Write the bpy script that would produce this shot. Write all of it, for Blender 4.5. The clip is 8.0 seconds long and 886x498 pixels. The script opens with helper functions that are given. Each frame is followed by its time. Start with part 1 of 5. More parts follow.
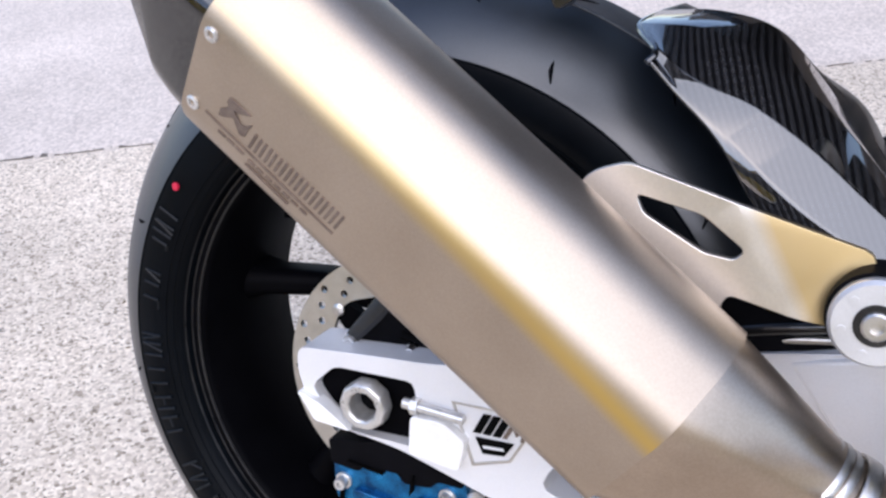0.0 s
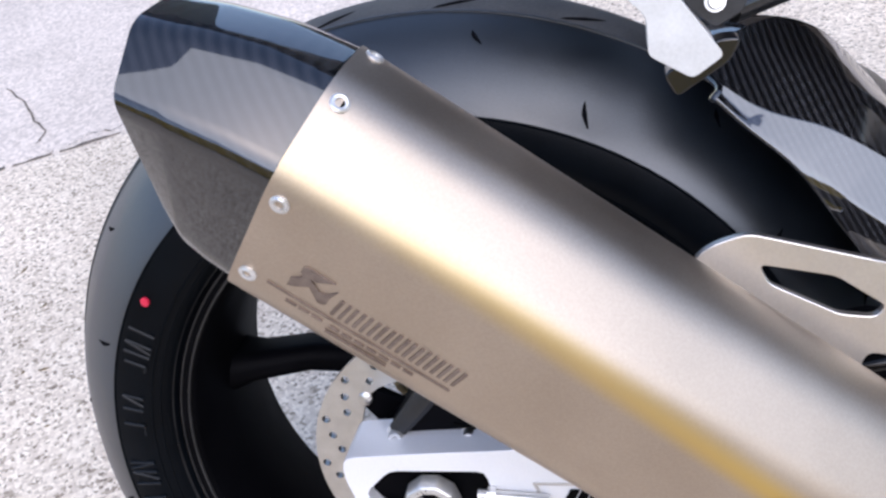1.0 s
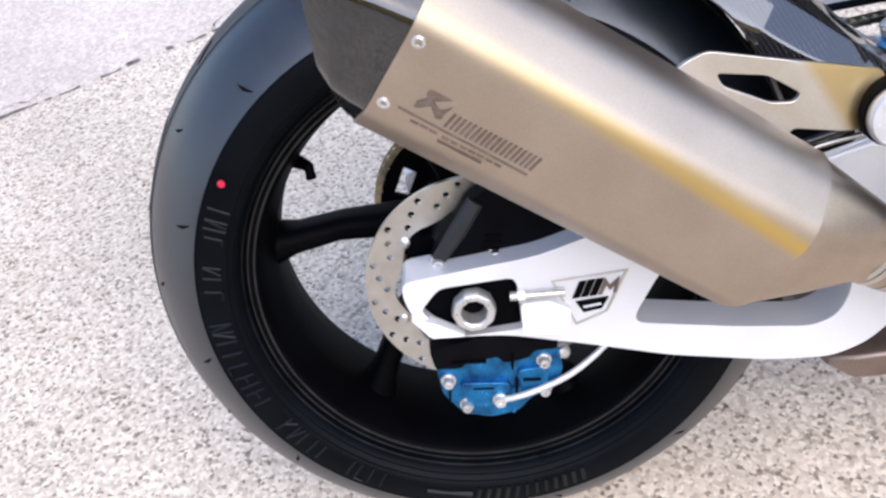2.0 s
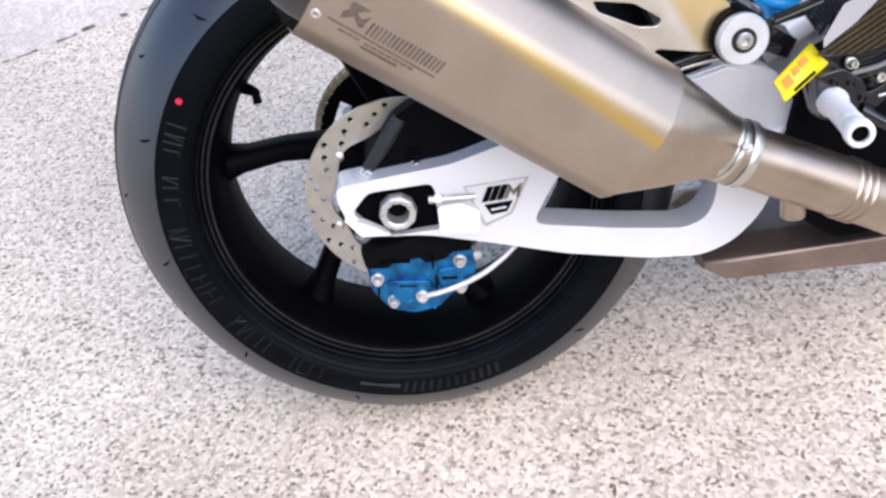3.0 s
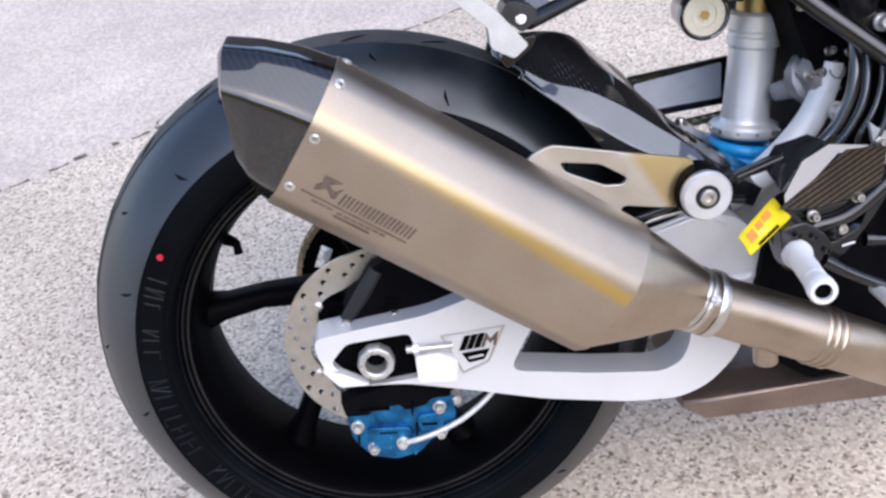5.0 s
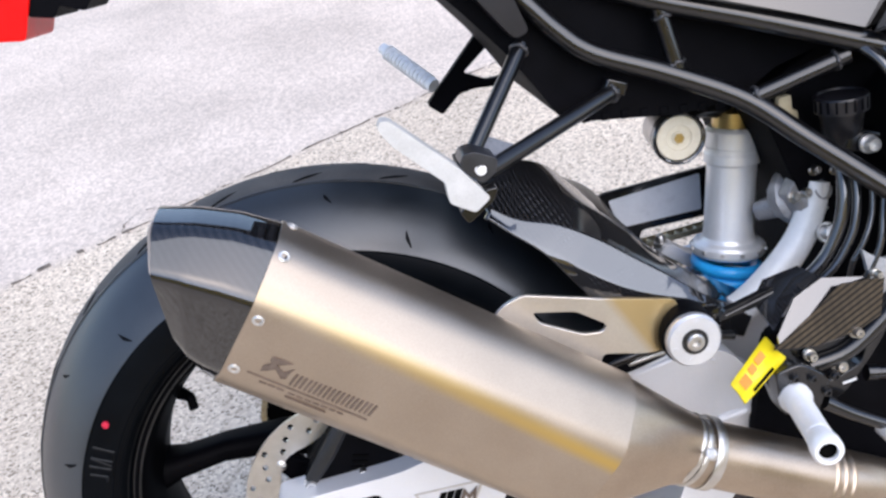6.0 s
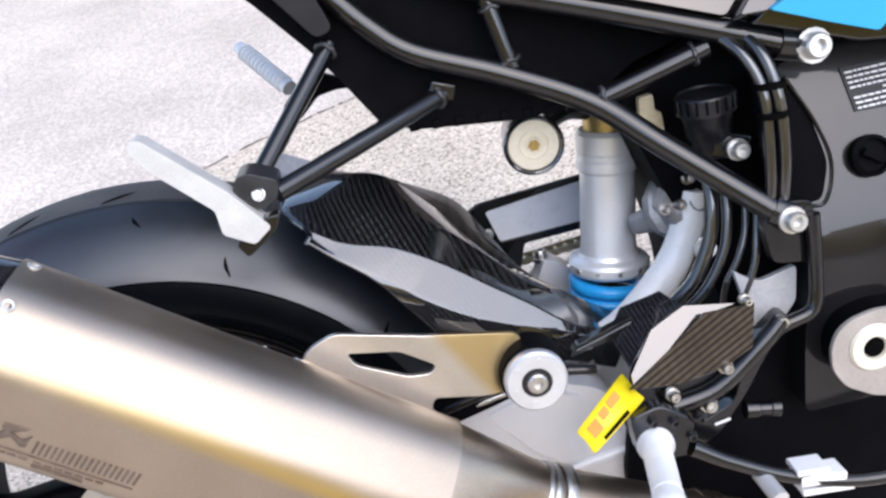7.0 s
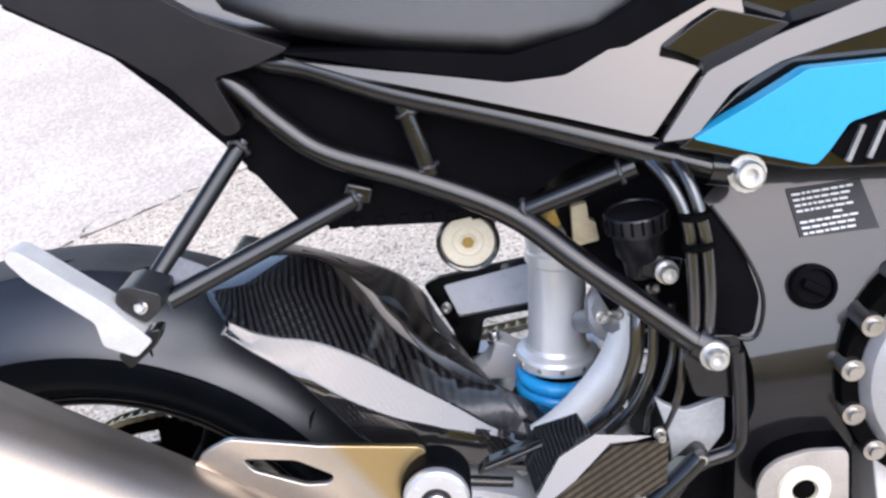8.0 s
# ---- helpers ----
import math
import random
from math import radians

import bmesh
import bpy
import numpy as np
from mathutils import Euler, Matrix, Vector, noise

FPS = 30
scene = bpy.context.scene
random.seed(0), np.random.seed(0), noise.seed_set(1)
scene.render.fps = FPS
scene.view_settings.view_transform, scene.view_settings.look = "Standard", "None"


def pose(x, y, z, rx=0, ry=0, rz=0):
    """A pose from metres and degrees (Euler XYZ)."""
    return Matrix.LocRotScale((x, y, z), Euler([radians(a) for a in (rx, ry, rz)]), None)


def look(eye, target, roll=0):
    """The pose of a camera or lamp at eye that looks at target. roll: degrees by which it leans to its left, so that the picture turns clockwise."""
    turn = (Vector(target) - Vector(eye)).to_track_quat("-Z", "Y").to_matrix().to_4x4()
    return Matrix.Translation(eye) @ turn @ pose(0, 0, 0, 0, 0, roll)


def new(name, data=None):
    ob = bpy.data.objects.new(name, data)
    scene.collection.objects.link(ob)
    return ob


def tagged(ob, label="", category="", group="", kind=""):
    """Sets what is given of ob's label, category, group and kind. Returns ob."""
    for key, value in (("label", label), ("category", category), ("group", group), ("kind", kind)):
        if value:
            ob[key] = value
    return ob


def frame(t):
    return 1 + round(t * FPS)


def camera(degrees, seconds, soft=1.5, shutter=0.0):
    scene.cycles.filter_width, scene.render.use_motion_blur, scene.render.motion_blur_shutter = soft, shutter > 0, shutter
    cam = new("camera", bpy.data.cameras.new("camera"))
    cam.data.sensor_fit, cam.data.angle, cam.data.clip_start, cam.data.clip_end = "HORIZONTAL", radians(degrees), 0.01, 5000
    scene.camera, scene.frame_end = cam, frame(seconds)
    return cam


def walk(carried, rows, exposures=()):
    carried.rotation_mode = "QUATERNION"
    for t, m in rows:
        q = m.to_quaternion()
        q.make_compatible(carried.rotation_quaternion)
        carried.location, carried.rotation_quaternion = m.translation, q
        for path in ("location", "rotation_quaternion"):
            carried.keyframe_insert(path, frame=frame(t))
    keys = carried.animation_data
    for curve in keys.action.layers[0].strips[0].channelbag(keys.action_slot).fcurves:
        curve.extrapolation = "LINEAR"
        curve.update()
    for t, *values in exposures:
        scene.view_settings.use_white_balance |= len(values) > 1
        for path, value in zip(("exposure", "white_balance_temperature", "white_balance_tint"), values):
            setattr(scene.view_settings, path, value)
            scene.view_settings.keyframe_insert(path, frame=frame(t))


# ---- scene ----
cam = camera(50.00, 8.0, soft=2.6)
ROWS = [
    (0, 0.3030, -0.5615, 0.8266, 59.903, 4.365, 22.657),
    (0.5, 0.2062, -0.5490, 0.8896, 55.819, 7.128, 15.387),
    (1, 0.1351, -0.4743, 0.8968, 52.823, 8.526, 7.534),
    (1.5, 0.0821, -0.5318, 0.9108, 50.595, 9.091, 0.573),
    (2, 0.0154, -0.6843, 0.9606, 49.212, 8.511, -3.555),
    (2.2, 0.0055, -0.7336, 0.9613, 50.366, 8.391, -5.434),
    (3.3, 0.0394, -0.8654, 0.9915, 48.263, 6.251, -5.342),
    (3.5, 0.0341, -0.8612, 0.9929, 48.605, 6.082, -5.033),
    (4, 0.0380, -0.8520, 1.0061, 49.910, 5.994, -4.848),
    (4.2, 0.0400, -0.8533, 1.0118, 50.861, 6.060, -4.953),
    (5.3, 0.0740, -0.8057, 1.0418, 55.468, 7.536, -7.223),
    (5.5, 0.0838, -0.7799, 1.0474, 56.167, 7.846, -7.586),
    (6, 0.0998, -0.7265, 1.0655, 57.374, 8.943, -8.761),
    (6.5, 0.1409, -0.6960, 1.0423, 57.215, 9.838, -9.327),
    (7, 0.2630, -0.6411, 1.0084, 56.592, 10.175, -9.064),
    (7.5, 0.3844, -0.5901, 1.0053, 55.968, 10.162, -6.983),
    (8, 0.4054, -0.5792, 1.0537, 56.201, 9.900, -3.091),
]
walk(cam, [(t, pose(x, y, z, rx, ry, rz)) for t, x, y, z, rx, ry, rz in ROWS], [(0.0, 0.18, 6680, 18), (1.0, 0.28, 6600, 18), (1.8, 0.40, 6830, 18), (3.4, 0.30, 6700, 19), (4.0, 0.02, 6650, 20), (4.2, 0.02, 6650, 20), (5.3, 0.24, 6800, 17), (6.5, 0.34, 6950, 16), (8.0, 0.50, 6950, 17)])

# ---- light ----
world = bpy.data.worlds.new("sky")
scene.world = world
world.use_nodes = True
wn, wl = world.node_tree.nodes, world.node_tree.links
sky = wn.new("ShaderNodeTexSky")
sky.sky_type, sky.sun_disc = "NISHITA", False
sky.sun_elevation, sky.sun_rotation = radians(47), radians(159)
sky.air_density, sky.dust_density, sky.ozone_density = 1.0, 1.0, 1.8
wl.new(sky.outputs[0], wn["Background"].inputs[0])
wn["Background"].inputs[1].default_value = 0.275

sun = new("sun", bpy.data.lights.new("sun", "SUN"))
sun.data.energy, sun.data.angle, sun.data.color = 2.3, radians(74), (0.86, 0.935, 1.0)
sun.matrix_world = look((1.25, -3.25, 3.75), (0, 0, 0))

# ---- materials ----


def surface(name, low, high, rough=0.5, metal=0.0, scale=40.0, detail=4.0, bump=0.0, bump_scale=300.0, coat=0.0,
            stretch=(1, 1, 1), rough_span=0.08, spec=0.5):
    """A surface with two colours mixed by two noises, uneven gloss and a fine relief."""
    m = bpy.data.materials.new(name)
    m.use_nodes = True
    n, l = m.node_tree.nodes, m.node_tree.links
    b = n["Principled BSDF"]
    co = n.new("ShaderNodeTexCoord")
    mp = n.new("ShaderNodeMapping")
    mp.inputs["Scale"].default_value = stretch
    l.new(co.outputs["Object"], mp.inputs[0])
    big, small = n.new("ShaderNodeTexNoise"), n.new("ShaderNodeTexNoise")
    big.inputs["Scale"].default_value, big.inputs["Detail"].default_value = scale, detail
    small.inputs["Scale"].default_value, small.inputs["Detail"].default_value = bump_scale, 2.0
    l.new(mp.outputs[0], big.inputs["Vector"])
    l.new(mp.outputs[0], small.inputs["Vector"])
    mix = n.new("ShaderNodeMix")
    mix.data_type = "RGBA"
    add = n.new("ShaderNodeMath")
    add.operation = "MULTIPLY_ADD"
    add.inputs[1].default_value = 0.35
    l.new(small.outputs[0], add.inputs[0])
    half = n.new("ShaderNodeMath")
    half.operation = "MULTIPLY"
    half.inputs[1].default_value = 0.65
    l.new(big.outputs[0], half.inputs[0])
    l.new(half.outputs[0], add.inputs[2])
    ramp = n.new("ShaderNodeMapRange")
    ramp.inputs["From Min"].default_value, ramp.inputs["From Max"].default_value = 0.35, 0.65
    l.new(add.outputs[0], ramp.inputs[0])
    l.new(ramp.outputs[0], mix.inputs["Factor"])
    mix.inputs["A"].default_value, mix.inputs["B"].default_value = (*low, 1), (*high, 1)
    l.new(mix.outputs["Result"], b.inputs["Base Color"])
    rr = n.new("ShaderNodeMapRange")
    rr.inputs["To Min"].default_value, rr.inputs["To Max"].default_value = max(0.02, rough - rough_span), rough + rough_span
    l.new(big.outputs[0], rr.inputs[0])
    l.new(rr.outputs[0], b.inputs["Roughness"])
    b.inputs["Metallic"].default_value = metal
    b.inputs["Specular IOR Level"].default_value = spec
    b.inputs["Coat Weight"].default_value = coat
    b.inputs["Coat Roughness"].default_value = 0.04
    b.inputs["Coat IOR"].default_value = 1.85
    if bump:
        bp = n.new("ShaderNodeBump")
        bp.inputs["Strength"].default_value, bp.inputs["Distance"].default_value = bump, 0.001
        l.new(small.outputs[0], bp.inputs["Height"])
        l.new(bp.outputs[0], b.inputs["Normal"])
    return m


def carbon(name, low, high, pitch=0.0032, turn=45.0, coat=1.0):
    """Clear-coated twill: slanted threads, each broken into short floats by a second, coarser set across them."""
    m = bpy.data.materials.new(name)
    m.use_nodes = True
    n, l = m.node_tree.nodes, m.node_tree.links
    b = n["Principled BSDF"]
    co = n.new("ShaderNodeTexCoord")
    sets = []
    for angle, width in ((turn, pitch), (turn + 68.0, pitch * 1.6)):
        mp = n.new("ShaderNodeMapping")
        mp.inputs["Rotation"].default_value = (radians(8), radians(angle), radians(10))
        l.new(co.outputs["Object"], mp.inputs[0])
        w = n.new("ShaderNodeTexWave")
        w.wave_type, w.bands_direction, w.wave_profile = "BANDS", "X", "SIN"
        w.inputs["Scale"].default_value = 0.314 / width
        w.inputs["Distortion"].default_value = 0.35
        w.inputs["Detail"].default_value = 1.0
        w.inputs["Detail Scale"].default_value = 3.0
        l.new(mp.outputs[0], w.inputs["Vector"])
        sets.append(w.outputs["Fac"])
    cross = n.new("ShaderNodeMapRange")
    cross.inputs["To Min"].default_value, cross.inputs["To Max"].default_value = 0.8, 1.0
    l.new(sets[1], cross.inputs[0])
    cloth = n.new("ShaderNodeTexNoise")
    cloth.inputs["Scale"].default_value = 25
    l.new(co.outputs["Object"], cloth.inputs["Vector"])
    soft = n.new("ShaderNodeMapRange")
    soft.inputs["From Min"].default_value, soft.inputs["From Max"].default_value = 0.3, 0.7
    soft.inputs["To Min"].default_value, soft.inputs["To Max"].default_value = 0.6, 1.0
    l.new(cloth.outputs[0], soft.inputs[0])
    fac = sets[0]
    for other in (cross.outputs[0], soft.outputs[0]):
        mul = n.new("ShaderNodeMath")
        mul.operation = "MULTIPLY"
        l.new(fac, mul.inputs[0])
        l.new(other, mul.inputs[1])
        fac = mul.outputs[0]
    mix = n.new("ShaderNodeMix")
    mix.data_type = "RGBA"
    mix.inputs["A"].default_value, mix.inputs["B"].default_value = (*low, 1), (*high, 1)
    l.new(fac, mix.inputs["Factor"])
    l.new(mix.outputs["Result"], b.inputs["Base Color"])
    b.inputs["Roughness"].default_value = 0.4
    b.inputs["Specular IOR Level"].default_value = 0.1
    b.inputs["Coat Weight"].default_value = coat
    b.inputs["Coat Roughness"].default_value = 0.03
    b.inputs["Coat IOR"].default_value = 1.78
    return m


M_CONE = surface("heat tinted titanium", (0.378, 0.305, 0.237), (0.483, 0.395, 0.314), 0.36, 1.0, 18, 3, 0, 600)


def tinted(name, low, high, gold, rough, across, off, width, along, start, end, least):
    """Brushed metal with a straw gold band across one direction that grows along another."""
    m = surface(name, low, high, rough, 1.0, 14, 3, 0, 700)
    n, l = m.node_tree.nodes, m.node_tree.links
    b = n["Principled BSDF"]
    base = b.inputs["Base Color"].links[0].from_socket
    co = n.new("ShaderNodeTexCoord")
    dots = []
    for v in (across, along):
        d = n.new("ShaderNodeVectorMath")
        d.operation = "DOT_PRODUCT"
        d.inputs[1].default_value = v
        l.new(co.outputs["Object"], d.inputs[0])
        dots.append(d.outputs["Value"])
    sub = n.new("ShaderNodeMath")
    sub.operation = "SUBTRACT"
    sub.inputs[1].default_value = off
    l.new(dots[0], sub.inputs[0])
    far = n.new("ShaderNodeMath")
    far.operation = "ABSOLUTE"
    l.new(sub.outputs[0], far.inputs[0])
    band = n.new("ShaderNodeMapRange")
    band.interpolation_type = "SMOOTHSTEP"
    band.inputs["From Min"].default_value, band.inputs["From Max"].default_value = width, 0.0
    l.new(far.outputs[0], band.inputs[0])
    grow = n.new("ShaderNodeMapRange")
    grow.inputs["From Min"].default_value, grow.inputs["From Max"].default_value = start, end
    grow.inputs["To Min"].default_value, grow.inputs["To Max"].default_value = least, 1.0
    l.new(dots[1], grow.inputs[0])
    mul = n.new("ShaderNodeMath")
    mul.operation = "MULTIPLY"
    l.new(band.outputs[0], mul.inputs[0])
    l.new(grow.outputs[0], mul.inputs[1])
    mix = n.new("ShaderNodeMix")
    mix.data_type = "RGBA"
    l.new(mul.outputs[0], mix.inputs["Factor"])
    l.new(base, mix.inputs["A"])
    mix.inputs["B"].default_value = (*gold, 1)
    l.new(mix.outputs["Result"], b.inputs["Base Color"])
    return m


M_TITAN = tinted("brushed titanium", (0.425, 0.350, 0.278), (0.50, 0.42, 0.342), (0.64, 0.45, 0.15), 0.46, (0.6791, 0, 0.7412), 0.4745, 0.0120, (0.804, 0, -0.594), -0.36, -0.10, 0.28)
# the gold near the pivot is a reflection painted into the base colour
M_BRACKET = tinted("titanium plate with gold reflection", (0.582, 0.535, 0.484), (0.686, 0.635, 0.575), (0.58, 0.43, 0.22), 0.36, (0.873, 0, 0.488), 0.530, 0.20, (0.873, 0, 0.488), 0.489, 0.498, 0.0)
M_CARBON = carbon("gloss carbon twill", (0.001, 0.001, 0.0015), (0.035, 0.035, 0.038), 0.0036, 28)
M_CARBON.node_tree.nodes["Principled BSDF"].inputs["Coat IOR"].default_value = 1.95
M_CARBON_CAP = carbon("dark carbon twill", (0.0008, 0.0008, 0.001), (0.015, 0.015, 0.017), 0.0044, 28, 1.0)
M_CARBON_CAP.node_tree.nodes["Principled BSDF"].inputs["Coat IOR"].default_value = 1.74
# browner copy of the twill: the crown's dark reflection is put into colour
M_CARBON_CROWN = carbon("satin twill with dark reflection", (0.002, 0.0015, 0.0012), (0.028, 0.024, 0.020), 0.0036, 28, 0.22)
M_CARBON_SIDE = carbon("bronze carbon twill", (0.003, 0.002, 0.0015), (0.085, 0.062, 0.036), 0.0050, -62, 0.5)
M_RUBBER = surface("tread rubber", (0.003, 0.005, 0.008), (0.015, 0.021, 0.029), 0.38, 0, 11, 7, 0.15, 900, spec=1.0, rough_span=0.16)
M_CROWN = surface("worn tread rubber", (0.024, 0.024, 0.025), (0.062, 0.060, 0.058), 0.72, 0, 24, 6, 0.4, 500, spec=0.5)
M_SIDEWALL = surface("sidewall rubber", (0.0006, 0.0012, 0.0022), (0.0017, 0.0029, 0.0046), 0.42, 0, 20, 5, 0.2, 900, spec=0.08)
M_MARK = surface("moulded rubber mark", (0.0018, 0.0029, 0.0044), (0.0046, 0.0066, 0.0094), 0.4, 0, 60, spec=0.22)
M_GROOVE = surface("groove rubber", (0.002, 0.002, 0.003), (0.004, 0.004, 0.005), 0.8, 0, 60, spec=0.04)
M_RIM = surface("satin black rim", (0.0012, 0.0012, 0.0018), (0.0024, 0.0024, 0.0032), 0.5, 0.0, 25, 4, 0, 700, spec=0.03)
M_LIP = surface("dark rim lip with painted glint", (0.010, 0.010, 0.011), (0.036, 0.035, 0.034), 0.3, 0.3, 40, 4, 0, 700, spec=0.5)
M_BLACK = surface("black coated steel", (0.002, 0.002, 0.0025), (0.006, 0.006, 0.007), 0.34, 0.0, 60, 5, 0.1, 900, spec=0.16, coat=0.5)
M_PLASTIC = surface("black textured plastic", (0.0018, 0.0018, 0.0026), (0.004, 0.004, 0.0052), 0.6, 0, 30, 5, 0.2, 1200, spec=0.04)
M_GLOSS = surface("gloss black paint", (0.003, 0.003, 0.004), (0.005, 0.005, 0.006), 0.3, 0, 6, 2, 0, 200, coat=0.85, spec=0.1)
M_GLOSS.node_tree.nodes["Principled BSDF"].inputs["Coat IOR"].default_value = 1.84
M_FACET = surface("mirror-gloss lacquer", (0.010, 0.010, 0.012), (0.018, 0.018, 0.020), 0.2, 0, 6, 2, 0, 200, coat=1.0, spec=0.5)
M_FACET.node_tree.nodes["Principled BSDF"].inputs["Coat IOR"].default_value = 1.8
M_ALU = surface("silver anodised aluminium", (0.64, 0.64, 0.645), (0.74, 0.74, 0.745), 0.36, 0.6, 30, 5, 0.15, 900)
M_ARM = surface("silver painted aluminium", (0.74, 0.74, 0.75), (0.82, 0.82, 0.83), 0.36, 0.25, 12, 4, 0.2, 800)
M_STEEL = surface("ground steel", (0.50, 0.48, 0.45), (0.64, 0.62, 0.59), 0.32, 1.0, 60, 4, 0.2, 1200)
M_BOLT = surface("bright bolt steel", (0.54, 0.53, 0.51), (0.70, 0.69, 0.67), 0.3, 0.7, 80, 3)
M_BLUE = surface("blue anodised metal", (0.001, 0.045, 0.13), (0.004, 0.19, 0.43), 0.24, 0.6, 70, 4, 0.1, 700)
M_SPRING = surface("blue spring paint", (0.004, 0.36, 0.82), (0.008, 0.44, 0.92), 0.3, 0.0, 50, 3)
M_SKY_PAINT = surface("light blue paint", (0.003, 0.305, 0.52), (0.004, 0.33, 0.56), 0.35, 0.0, 5, 2, coat=0.2)
M_YELLOW = surface("yellow label vinyl", (0.80, 0.62, 0.01), (0.88, 0.70, 0.02), 0.35, 0, 40)
M_ORANGE = surface("orange print", (0.75, 0.20, 0.01), (0.82, 0.26, 0.02), 0.4, 0, 40)
M_RED = surface("red paint dot", (0.55, 0.01, 0.04), (0.65, 0.02, 0.06), 0.5, 0, 40)
M_WHITE = surface("white print", (0.70, 0.70, 0.70), (0.80, 0.80, 0.80), 0.5, 0, 80)
M_ETCH = surface("laser etching", (0.13, 0.095, 0.075), (0.22, 0.17, 0.14), 0.5, 0.5, 160)
M_CREAM = surface("cream anodised cap", (0.78, 0.71, 0.56), (0.86, 0.80, 0.66), 0.35, 0.1, 90, 4)
M_GOLD = surface("straw coloured steel", (0.50, 0.36, 0.14), (0.62, 0.46, 0.2), 0.35, 0.9, 60)
M_SEAT = surface("grained seat vinyl", (0.010, 0.010, 0.011), (0.020, 0.020, 0.021), 0.38, 0, 30, 5, 0.5, 1600, spec=0.9)
M_HOSE = surface("black hose rubber", (0.004, 0.004, 0.005), (0.008, 0.008, 0.009), 0.3, 0, 80, coat=0.9)
M_CHAIN = surface("chain steel", (0.35, 0.30, 0.20), (0.50, 0.44, 0.32), 0.35, 1.0, 200)
M_WHITE_METAL = surface("milled bright aluminium", (0.84, 0.84, 0.83), (0.90, 0.90, 0.89), 0.4, 0.15, 80)
M_CAST = surface("grey cast alloy", (0.24, 0.24, 0.25), (0.40, 0.40, 0.41), 0.42, 0.5, 40, 4, 0.3, 500)
# near-black: painted shade of holes and gaps, also black print and clips
M_BLACK_AND_SHADE = surface("black print and bore shade", (0.002, 0.002, 0.002), (0.004, 0.004, 0.004), 0.8, 0, 50, spec=0.02)

# ---- shapes ----


def part(name, bm, mat, parent, label="", bevel=0.0, sharp=38.0, segments=2, flat=False):
    me = bpy.data.meshes.new(name)
    bmesh.ops.recalc_face_normals(bm, faces=bm.faces[:])
    bm.to_mesh(me)
    bm.free()
    me.materials.append(mat)
    me.polygons.foreach_set("use_smooth", [not flat] * len(me.polygons))
    me.set_sharp_from_angle(angle=radians(sharp))
    ob = new(name, me)
    ob.parent = parent
    if bevel:
        md = ob.modifiers.new("bevel", "BEVEL")
        md.width, md.segments, md.limit_method, md.angle_limit = bevel, segments, "ANGLE", radians(30)
        md.harden_normals = False
    if label:
        tagged(ob, label)
    return ob


def axis_frame(centre, way):
    """A pose at centre whose z points along way."""
    return Matrix.Translation(centre) @ Vector(way).to_track_quat("Z", "Y").to_matrix().to_4x4()


def spline(pts, n=8):
    """Points along a smooth curve through pts."""
    p = [Vector(q) for q in pts]
    if len(p) < 3:
        return p
    p = [2 * p[0] - p[1]] + p + [2 * p[-1] - p[-2]]
    out = []
    for i in range(1, len(p) - 2):
        a, b, c, d = p[i - 1:i + 3]
        for k in range(n):
            t = k / n
            out.append(0.5 * (2 * b + (c - a) * t + (2 * a - 5 * b + 4 * c - d) * t * t + (3 * b - a - 3 * c + d) * t ** 3))
    return out + [p[-2]]


def loft(rings, bm=None, cap=True, closed=True):
    bm = bm or bmesh.new()
    rows = [[bm.verts.new(v) for v in r] for r in rings]
    for a, b in zip(rows, rows[1:]):
        m = len(a)
        for i in range(m if closed else m - 1):
            j = (i + 1) % m
            bm.faces.new((a[i], a[j], b[j], b[i]))
    if cap and closed:
        bm.faces.new(rows[0])
        bm.faces.new(rows[-1])
    return bm


def tube(pts, r, seg=12, n=8, bm=None, flat=1.0):
    """A round bar along a smooth line; r is one radius or one for each point."""
    line = spline(pts, n)
    rs = [r] * len(line) if not hasattr(r, "__len__") else [float(v) for v in np.interp(np.linspace(0, 1, len(line)), np.linspace(0, 1, len(r)), r)]
    up, rings = Vector((0.13, 0.2, 1)), []
    for i, p in enumerate(line):
        t = (line[min(i + 1, len(line) - 1)] - line[max(i - 1, 0)]).normalized()
        side = t.cross(up).normalized()
        up = side.cross(t).normalized()
        rings.append([p + rs[i] * (math.cos(a) * side * flat + math.sin(a) * up) for a in (2 * math.pi * k / seg for k in range(seg))])
    return loft(rings, bm)


def lathe(profile, centre, way, seg=24, bm=None, close=False):
    """A turned shape: (radius, height) pairs round a line through centre along way."""
    m = axis_frame(centre, way)
    prof = list(profile) + ([profile[0]] if close else [])
    bm = bm or bmesh.new()
    rows = []
    for r, h in prof:
        if r < 1e-6:
            rows.append([bm.verts.new(m @ Vector((0, 0, h)))])
        else:
            rows.append([bm.verts.new(m @ Vector((r * math.cos(a), r * math.sin(a), h))) for a in (2 * math.pi * k / seg for k in range(seg))])
    for a, b in zip(rows, rows[1:]):
        for i in range(seg):
            j = (i + 1) % seg
            f = [a[i % len(a)], a[j % len(a)], b[j % len(b)], b[i % len(b)]]
            f = list(dict.fromkeys(f))
            if len(f) > 2:
                bm.faces.new(f)
    if close:
        bmesh.ops.remove_doubles(bm, verts=bm.verts[:], dist=1e-6)
    return bm


def circle2(x, z, r, n=12, turn=0.0):
    return [(x + r * math.cos(turn + 2 * math.pi * k / n), z + r * math.sin(turn + 2 * math.pi * k / n)) for k in range(n)]


